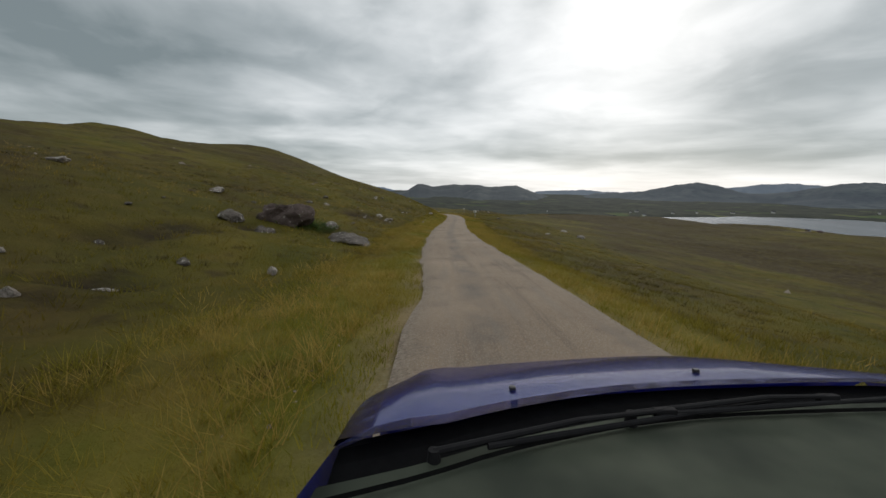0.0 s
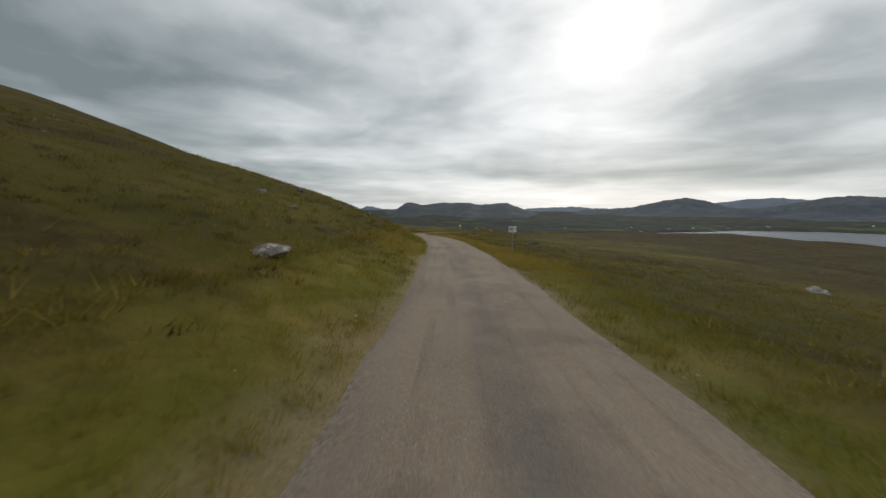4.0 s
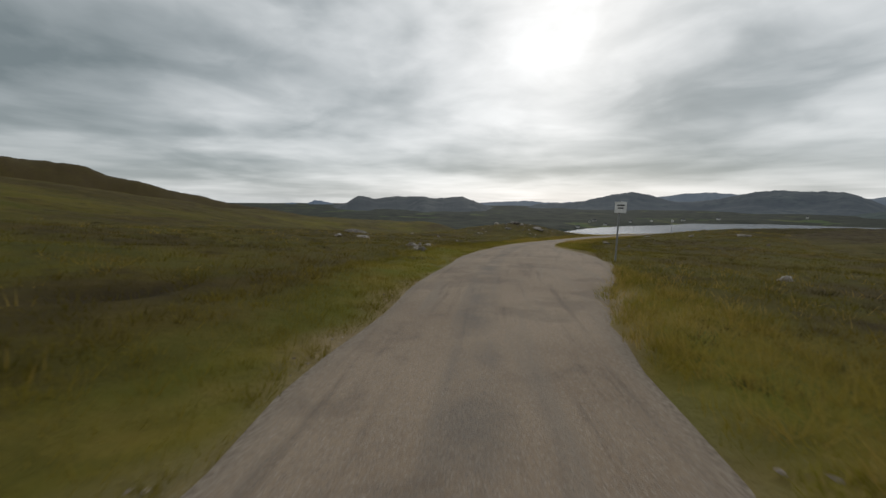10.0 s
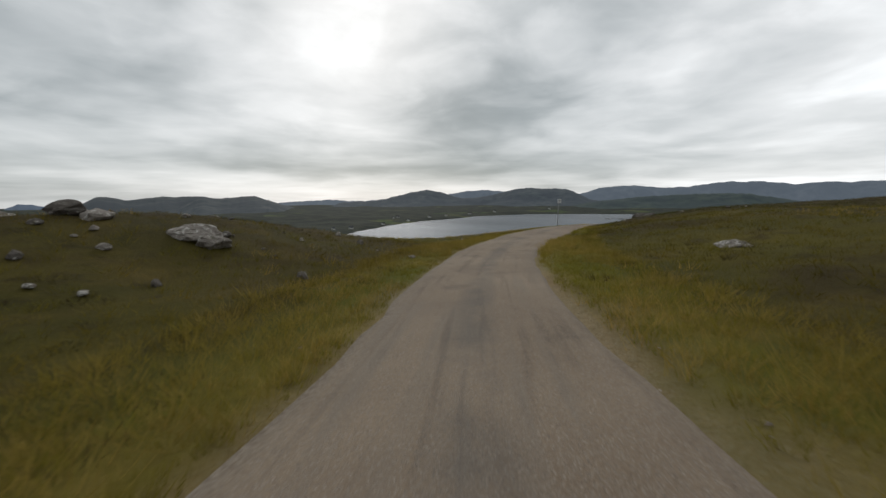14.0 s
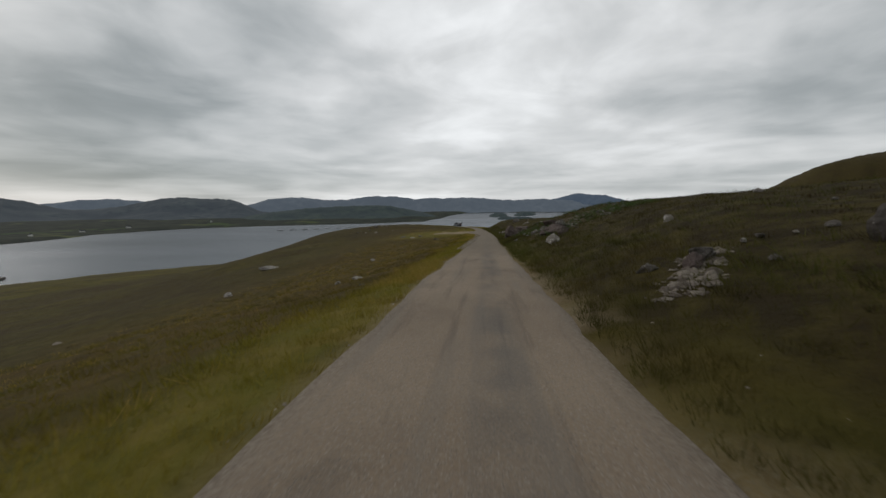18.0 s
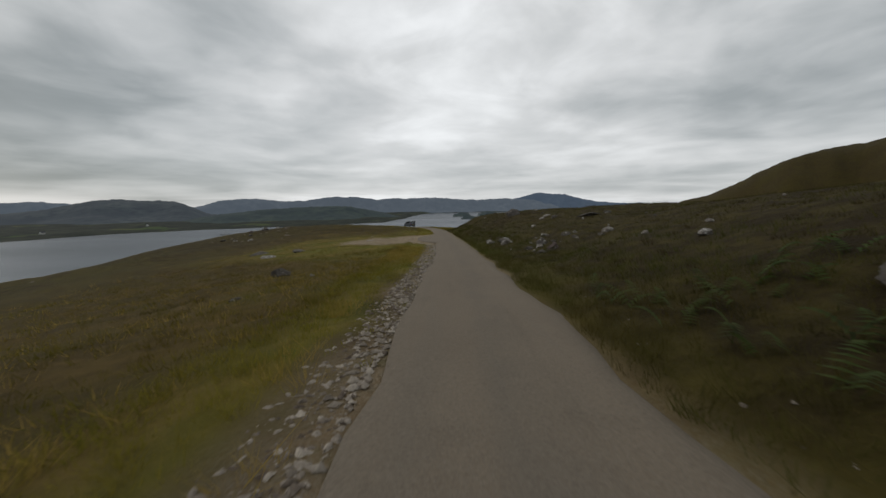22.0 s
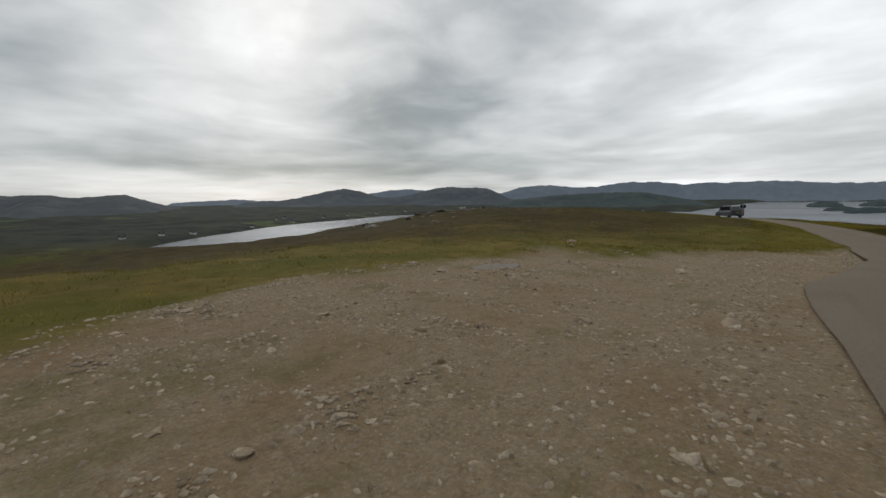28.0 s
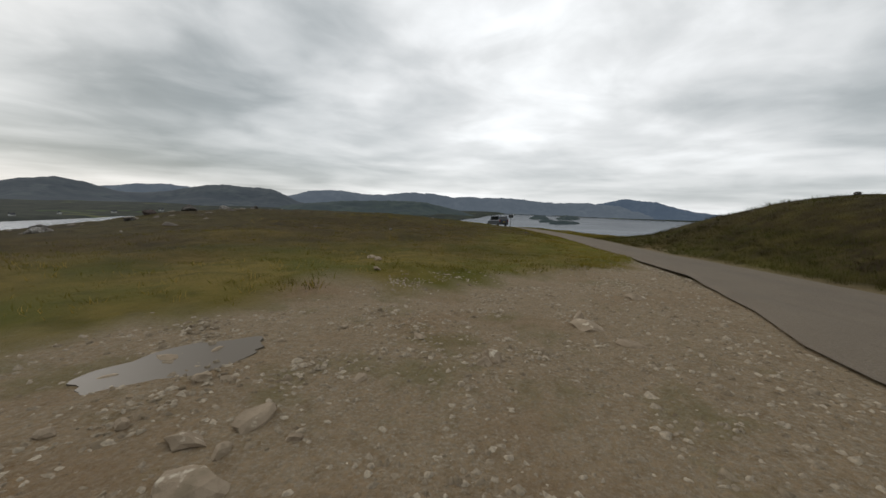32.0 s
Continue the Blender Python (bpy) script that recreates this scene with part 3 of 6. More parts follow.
def settle(x, y, z, d):
    """Level the lay-by, and sink the bed under the road."""
    pan = inside_distance(x, y, LAYBY)
    w = smooth(-1.5, 0.8, pan)
    level = np.interp(x, LINE[360:410, 0], LINE[360:410, 2]) - 0.105
    step = smooth(6.8, 4.2, d)
    z = z * (1 - w) + (PAN_Z(x) * (1 - step) + level * step + (0.035 - 0.025 * step) * fbm(x, y, 1.3, 3)) * w
    z = z - 0.10 * smooth(2.15, 1.60, d)
    # the ground lies just under the widened road at the passing places
    for at, wide, reach in BAYS:
        k = int(at)
        for j in range(k - 16, k + 17):
            dx, dy = x - LINE[j, 0], y - LINE[j, 1]
            a, u = dx * TAN[j, 0] + dy * TAN[j, 1], dx * RIGHT[j, 0] + dy * RIGHT[j, 1]
            under = (np.abs(a) < 0.75) & (u > -1.0) & (u < 1.75 + bay_width(LINE_S[j]))
            z = np.where(under, np.minimum(z, LINE[j, 2] - 0.10), z)
    return z, w


GZ = settle(GX.ravel(), GY.ravel(), GZ, GD)[0]
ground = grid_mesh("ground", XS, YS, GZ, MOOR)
tagged(ground, "rough moorland of grass, heather and bog sloping to a loch", "ground", kind="structure")


def paint(ob, name, values):
    a = ob.data.attributes.new(name, "FLOAT", "POINT")
    a.data.foreach_set("value", np.ascontiguousarray(values, dtype=np.float32))


gx, gy = GX.ravel(), GY.ravel()
GR = np.hypot(gx - 90, gy - 220)
lush = smooth(-13, -3, inside_distance(gx, gy, LAYBY) + 5 * fbm(gx, gy, 9)) * (GU < 0)
# the bank above the road on the way down is clad in dark heather
BANK = (GU > 0) * smooth(1.3, 2.8, GD + 0.8 * fbm(gx, gy, 4)) * smooth(46, 60, gx + 12 * fbm(gx, gy, 22)) * smooth(240, 190, gx + 20 * fbm(gx, gy, 30)) * smooth(120, 60, GD)
# dark wet soil under the stony drain beside the road
DRAIN = (GU < 0) * smooth(2.9, 2.3, GD + 0.3 * fbm(gx, gy, 2)) * smooth(86, 94, gx) * smooth(178, 166, gx)
paint(ground, "peat", np.clip(peat(gx, gy) * (1.2 + 0.6 * fbm(gx, gy, 0.9)) + 0.6 * DRAIN, 0, 1))
# brown heath on the slopes below the road
LOW_HEATH = (GU < 0) * smooth(7, 16, GD + 4 * fbm(gx, gy, 14)) * smooth(14, 40, gx) * (1 - lush) * smooth(600, 300, GR)
paint(ground, "heath", np.maximum(BANK, 0.7 * LOW_HEATH))
paint(ground, "golden", (GU < 0) * smooth(1.8, 2.6, GD) * smooth(48, 60, gx) * smooth(230, 170, gx) * smooth(40, 12, GD) * 0.85)
paint(ground, "verge", np.maximum(0.9 * smooth(5.0, 2.2, GD + 0.9 * fbm(gx, gy, 5)) * np.where((GU > 0) & (gx > 60), 0.25, 1.0), 0.7 * lush) * (1 - 0.9 * BANK) * (1 - 0.9 * DRAIN))
# grit spills a little past the real edges of the tarmac
EDGES = np.array([road_edges(k) for k in range(len(LINE))])
grit = np.zeros(len(gx))
close = np.nonzero(GD < 4.5)[0]
for part_ in np.array_split(close, 40):
    k = np.argmin((gx[part_, None] - LINE[None, :, 0]) ** 2 + (gy[part_, None] - LINE[None, :, 1]) ** 2, axis=1)
    e = np.where(GU[part_] < 0, EDGES[k, 0], EDGES[k, 1])
    wide_ = np.where((GU[part_] > 0) & (gx[part_] > 66), 0.14, 0.40)
    grit[part_] = smooth(e + wide_, e + 0.02, GD[part_] + 0.6 * wide_ * fbm(gx[part_], gy[part_], 2.5))
paint(ground, "gravel", np.maximum.reduce([
    smooth(-0.4, 0.5, inside_distance(gx, gy, LAYBY) + 0.8 * fbm(gx, gy, 2.2, 3)), 0.75 * grit,
    0.5 * (GU > 0) * smooth(3.7, 2.9, GD + 0.5 * fbm(gx, gy, 2)) * np.exp(-(((gx - 55) / 6.5) ** 2) ** 2) * (gy > 215),
    0.6 * np.exp(-((gx - 102) / 2.6) ** 2 - ((gy - 227.8) / 1.2) ** 2), 0.6 * np.exp(-((gx - 106.5) / 2.4) ** 2 - ((gy - 224.6) / 1.3) ** 2),
    0.5 * (GU < 0) * smooth(2.6, 2.1, GD + 0.4 * fbm(gx, gy, 2)) * smooth(82, 92, gx) * smooth(178, 170, gx)]))
paint(ground, "strath", smooth(450, 700, GR) * smooth(-25, -50, GZ))
# share of the haze blue in the colour, by distance and height
paint(ground, "hazed_fell", smooth(500, 1500, GR) * smooth(-62, -35, GZ))

sheet = graded(150, 260, 55, 5200, 1.25)
loch = grid_mesh("water", sheet, graded(250, 360, 55, 5200, 1.25), np.full(len(sheet) * len(graded(250, 360, 55, 5200, 1.25)), WATER), LOCH)
tagged(loch, "grey sea loch reflecting the overcast sky", "water", kind="structure")

# ---- hills in the distance ----


def far_hill_material(name, low, high, haze_glow):
    """Heather, rock and woods on a far slope; haze is added as an even glow."""
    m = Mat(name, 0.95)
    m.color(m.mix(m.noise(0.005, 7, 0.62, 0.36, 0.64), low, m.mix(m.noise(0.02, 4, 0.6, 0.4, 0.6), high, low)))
    m.b.inputs["Emission Color"].default_value = (*haze_glow, 1)
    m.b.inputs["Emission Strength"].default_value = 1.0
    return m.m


# the last colour is the haze each range gives off as emission
NEAR_FELL = far_hill_material("hazed_heather_fell", (0.014, 0.017, 0.015), (0.052, 0.056, 0.044), (0.025, 0.030, 0.039))
MID_FELL = far_hill_material("hazed_mid_fell", (0.012, 0.014, 0.015), (0.046, 0.052, 0.044), (0.027, 0.035, 0.045))
FAR_FELL = far_hill_material("hazed_far_fell", (0.02, 0.024, 0.03), (0.05, 0.055, 0.06), (0.078, 0.096, 0.118))
BLUE_FELL = far_hill_material("hazed_far_mountain", (0.02, 0.024, 0.03), (0.04, 0.045, 0.05), (0.055, 0.077, 0.110))
WOOD_FELL = far_hill_material("hazed_wooded_slope", (0.010, 0.016, 0.012), (0.036, 0.046, 0.026), (0.022, 0.029, 0.036))


def build_ridge(name, centre, ridge, depth, heads, rises, mat, words, rugged=0.22, heath=None):
    """A range of hills round a centre: crest heading and rise in degrees, gullied slopes on both sides."""
    cx, cy, cz = centre
    h, rise = np.array(heads, float), np.array(rises, float)
    order = np.argsort(h)
    az = np.arange(h.min(), h.max(), 0.14 if ridge > 1200 else 0.3)
    crest = np.interp(az, h[order], rise[order])
    crest = crest + 0.07 * lattice_noise(az * 1.1, az * 0 + ridge * 0.01) + 0.04 * lattice_noise(az * 3.1, az * 0 + 7)
    steps = np.concatenate([np.linspace(-1.7, -0.1, 20), np.linspace(0, 1.4, 8)])
    A, T = np.meshgrid(az, steps, indexing="ij")
    R = ridge + depth * T + depth * 0.25 * lattice_noise(A * 0.35, A * 0 + 3)
    X, Y = cx - R * np.sin(np.radians(A)), cy + R * np.cos(np.radians(A))
    top = cz + ridge * np.tan(np.radians(crest))[:, None]
    base = WATER - 5.0
    gully = fbm(X, Y, depth * 0.55, 5) * rugged * np.maximum(top - base, 0) * (1 - np.exp(-(T / 0.35) ** 2))
    Z = base + (top - base) * np.exp(-1.15 * T * T) + gully * np.exp(-0.9 * T * T)
    Z = np.where(top > base, Z, base - 3)
    n, w = A.shape
    i = (np.arange(n - 1)[:, None] * w + np.arange(w - 1)[None, :]).ravel()
    me = bpy.data.meshes.new(name)
    me.from_pydata(np.stack([X.ravel(), Y.ravel(), Z.ravel()], 1).tolist(), [], np.stack([i, i + 1, i + w + 1, i + w], 1).tolist())
    me.shade_smooth()
    me.materials.append(mat)
    ob = new(name, me)
    if heath is not None:
        paint(ob, "heath", np.full(n * w, heath))
    return tagged(ob, words, "hills", kind="structure")


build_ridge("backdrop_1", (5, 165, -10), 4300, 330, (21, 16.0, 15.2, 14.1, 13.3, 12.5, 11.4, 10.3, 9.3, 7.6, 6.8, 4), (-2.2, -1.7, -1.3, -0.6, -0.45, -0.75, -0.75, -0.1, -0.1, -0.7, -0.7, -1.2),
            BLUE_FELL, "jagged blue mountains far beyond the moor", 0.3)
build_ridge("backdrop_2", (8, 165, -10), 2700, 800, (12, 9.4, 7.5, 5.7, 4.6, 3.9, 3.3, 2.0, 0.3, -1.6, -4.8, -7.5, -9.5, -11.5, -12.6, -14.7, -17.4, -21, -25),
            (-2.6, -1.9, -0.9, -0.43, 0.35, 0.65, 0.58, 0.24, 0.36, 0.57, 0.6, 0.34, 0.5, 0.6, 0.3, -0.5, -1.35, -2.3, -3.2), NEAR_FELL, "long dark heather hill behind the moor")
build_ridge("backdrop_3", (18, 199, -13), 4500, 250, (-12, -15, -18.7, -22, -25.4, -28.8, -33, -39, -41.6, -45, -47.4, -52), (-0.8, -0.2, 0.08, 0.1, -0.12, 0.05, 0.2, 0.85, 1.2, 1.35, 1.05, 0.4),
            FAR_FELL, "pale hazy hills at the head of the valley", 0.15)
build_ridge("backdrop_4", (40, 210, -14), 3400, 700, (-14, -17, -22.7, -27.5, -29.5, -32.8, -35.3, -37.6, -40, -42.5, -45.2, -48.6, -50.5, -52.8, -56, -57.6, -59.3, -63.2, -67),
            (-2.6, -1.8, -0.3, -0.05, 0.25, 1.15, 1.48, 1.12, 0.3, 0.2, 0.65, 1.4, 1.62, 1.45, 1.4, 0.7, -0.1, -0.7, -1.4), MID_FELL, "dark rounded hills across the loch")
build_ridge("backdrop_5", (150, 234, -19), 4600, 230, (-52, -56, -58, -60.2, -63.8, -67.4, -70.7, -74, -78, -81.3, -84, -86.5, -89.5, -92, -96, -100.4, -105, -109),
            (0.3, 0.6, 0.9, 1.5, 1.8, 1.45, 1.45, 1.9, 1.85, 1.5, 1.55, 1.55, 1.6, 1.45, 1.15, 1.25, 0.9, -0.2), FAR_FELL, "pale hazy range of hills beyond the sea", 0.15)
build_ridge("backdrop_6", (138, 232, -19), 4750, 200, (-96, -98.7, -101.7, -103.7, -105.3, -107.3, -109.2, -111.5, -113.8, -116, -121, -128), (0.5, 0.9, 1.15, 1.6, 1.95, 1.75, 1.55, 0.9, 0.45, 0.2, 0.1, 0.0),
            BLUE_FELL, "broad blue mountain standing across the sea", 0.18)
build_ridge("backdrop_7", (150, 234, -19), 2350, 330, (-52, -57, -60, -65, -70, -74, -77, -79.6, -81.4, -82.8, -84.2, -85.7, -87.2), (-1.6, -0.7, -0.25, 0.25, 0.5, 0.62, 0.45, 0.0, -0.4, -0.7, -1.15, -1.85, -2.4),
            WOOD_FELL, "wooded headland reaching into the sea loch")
build_ridge("backdrop_8", (-2, 130, -8), 900, 190, (78, 62, 49, 44.4, 41.5, 38, 36.2, 33.3, 31.4, 29.3, 26.5, 23.4, 20.3, 16.3, 12), (5.0, 4.4, 3.9, 3.55, 3.4, 3.55, 3.4, 3.05, 2.25, 1.8, 0.85, 0.25, -0.7, -1.3, -2.2),
            MOOR, "dark heather ridge rising behind the moor", 0.12, 1.0)
build_ridge("backdrop_9", (138, 232, -19), 620, 150, (-120, -124.4, -126.6, -129.7, -130.7, -131.6, -133, -135.2, -137.1, -139.7, -146, -155, -172), (-1.5, 0.4, 0.85, 2.25, 2.75, 3.4, 4.05, 4.8, 5.5, 5.8, 6.6, 6.9, 6.9),
            MOOR, "steep dark heather hill above the road", 0.10, 0.9)


def build_road():
    cols = np.linspace(0, 1, 15)
    co, along, across, rim, tar = [], [], [], [], []
    fine, fs = densify(LINE[::4], 0.5)
    t = np.gradient(fine[:, :2], axis=0)
    t /= np.linalg.norm(t, axis=1)[:, None]
    for (x, y, z), (tx, ty), s in zip(fine, t, fs):
        k, f = min(int(s), len(LINE_S) - 2), s - int(s)
        (l0, r0), (l1, r1) = road_edges(k), road_edges(k + 1)
        left, right = l0 + (l1 - l0) * f, r0 + (r1 - r0) * f
        for c in cols:
            u = -left + c * (left + right)
            edge = min(u + left, right - u)
            drop = -0.07 * max(0.0, 1 - edge / 0.12) - 0.012 * min(abs(u) / 1.5, 1.2) ** 2
            co.append((x + ty * u, y - tx * u, z + 0.02 + drop))
            along.append(s)
            across.append(u)
            rim.append(max(0.0, 1 - edge / 0.35) * (0.0 if s > 366 and u < 0 else 1.0))
            tar.append(float(smooth(300, 316, np.array(s))))
    n, w = len(fine), len(cols)
    i = (np.arange(n - 1)[:, None] * w + np.arange(w - 1)[None, :]).ravel()
    me = bpy.data.meshes.new("road")
    me.from_pydata(co, [], np.stack([i, i + 1, i + w + 1, i + w], 1).tolist())
    me.shade_smooth()
    me.materials.append(TARMAC)
    ob = new("road", me)
    for name, v in (("along", along), ("across", across), ("rim", rim), ("smooth_tar", tar)):
        paint(ob, name, v)
    return tagged(ob, "worn single-track tarmac road with broken gritty edges", "road", kind="structure")


build_road()

# ---- helpers for things ----


def part(name, bm, mat, parent=None, label=""):
    """Links a bmesh as one mesh object, under a thing or a part."""
    me = bpy.data.meshes.new(name)
    bm.normal_update()
    bm.to_mesh(me)
    bm.free()
    me.materials.append(mat)
    ob = new(name, me)
    if parent:
        ob.parent = parent
    return tagged(ob, label) if label else ob


def box(bm, lo, hi, bevel=0.0, seg=2):
    g = bmesh.ops.create_cube(bm, size=1)["verts"]
    for v in g:
        v.co = Vector([lo[i] + (v.co[i] + 0.5) * (hi[i] - lo[i]) for i in range(3)])
    if bevel:
        edges = {e for v in g for e in v.link_edges}
        bmesh.ops.bevel(bm, geom=list(edges), offset=bevel, segments=seg, affect="EDGES", profile=0.6)
    return g


def tube(bm, a, b, r0, r1=None, seg=12):
    a, b = Vector(a), Vector(b)
    m = Matrix.Translation((a + b) / 2) @ (b - a).to_track_quat("Z", "Y").to_matrix().to_4x4()
    bmesh.ops.create_cone(bm, cap_ends=True, segments=seg, radius1=r0, radius2=r0 if r1 is None else r1, depth=(b - a).length, matrix=m)


def loft(bm, rings, closed=True, caps=True):
    """Skin a row of rings with the same count of points."""
    made = [[bm.verts.new(p) for p in ring] for ring in rings]
    n = len(made[0])
    for a, b in zip(made, made[1:]):
        for i in range(n if closed else n - 1):
            bm.faces.new((a[i], a[(i + 1) % n], b[(i + 1) % n], b[i]))
    if caps and closed:
        bm.faces.new(made[0][::-1])
        bm.faces.new(made[-1])
    return made


def height_at(points):
    x, y = np.array([p[0] for p in points], float), np.array([p[1] for p in points], float)
    z, d, u = ground_height(x, y)
    return settle(x, y, z, d)[0]


# ---- rocks ----


def rock_material(name, dark, pale, lichen, amount, moss=0.7, relief=0.06):
    m = Mat(name, 0.9)
    c = m.mix(m.noise(2.2, 6, 0.65, 0.3, 0.7), dark, pale)
    c = m.mix(m.noise(14, 5, 0.7, 0.3, 0.75), m.mix(0.5, c, dark), c)
    c = m.mix(m.noise(5.5, 4, 0.6, amount, amount + 0.06), c, lichen)
    c = m.mix(m.mul(m.noise(3.0, 4, 0.6, 0.58, 0.7), moss), c, (0.040, 0.042, 0.016))
    m.color(c)
    m.bump(m.noise(11, 7, 0.7, 0.2, 0.8), 0.9, relief)
    return m.m


ROCK = rock_material("lichened_gneiss", (0.060, 0.052, 0.046), (0.165, 0.145, 0.128), (0.34, 0.32, 0.29), 0.60)
DARK_ROCK = rock_material("purple_brown_sandstone", (0.060, 0.044, 0.040), (0.150, 0.118, 0.105), (0.32, 0.30, 0.27), 0.63)
LAY_ROCK = rock_material("lay_by_stone", (0.200, 0.150, 0.102), (0.38, 0.300, 0.215), (0.46, 0.39, 0.30), 0.60, 0.3, 0.012)
PALE_ROCK = rock_material("pale_quartz_stone", (0.15, 0.13, 0.112), (0.30, 0.27, 0.24), (0.40, 0.38, 0.35), 0.55)


def rock_mesh(seed, detail=3, cuts=9, rough=0.13):
    """An angular boulder of about one metre: a ball cut by planes, then weathered."""
    rnd = random.Random(seed)
    bm = bmesh.new()
    bmesh.ops.create_icosphere(bm, subdivisions=detail, radius=0.62)
    planes = [(Vector((rnd.gauss(0, 1), rnd.gauss(0, 1), rnd.gauss(0.1, 0.8))).normalized(), rnd.uniform(0.30, 0.52)) for _ in range(cuts)]
    off = Vector((seed * 3.1, seed * 1.7, 0))
    for v in bm.verts:
        for n, d in planes:
            over = v.co.dot(n) - d
            if over > 0:
                v.co -= n * over * 0.93
        v.co += v.normal * rough * (noise.noise(v.co * 2.3 + off) + 0.45 * noise.noise(v.co * 6 + off) + 0.25 * noise.noise(v.co * 13 + off))
        if v.co.z < -0.3:
            v.co.z = -0.3 + (v.co.z + 0.3) * 0.3
    me = bpy.data.meshes.new("boulder")
    bm.normal_update()
    bm.to_mesh(me)
    bm.free()
    return me


ROCKS = {}


def rock_data(k, mat, small=False):
    key = (k, mat.name, small)
    if key not in ROCKS:
        me = rock_mesh(31 + 7 * k, 2 if small else 4, 8 if small else 11)
        me.materials.append(mat)
        for p in me.polygons:
            p.use_smooth = False
        ROCKS[key] = me
    return ROCKS[key]


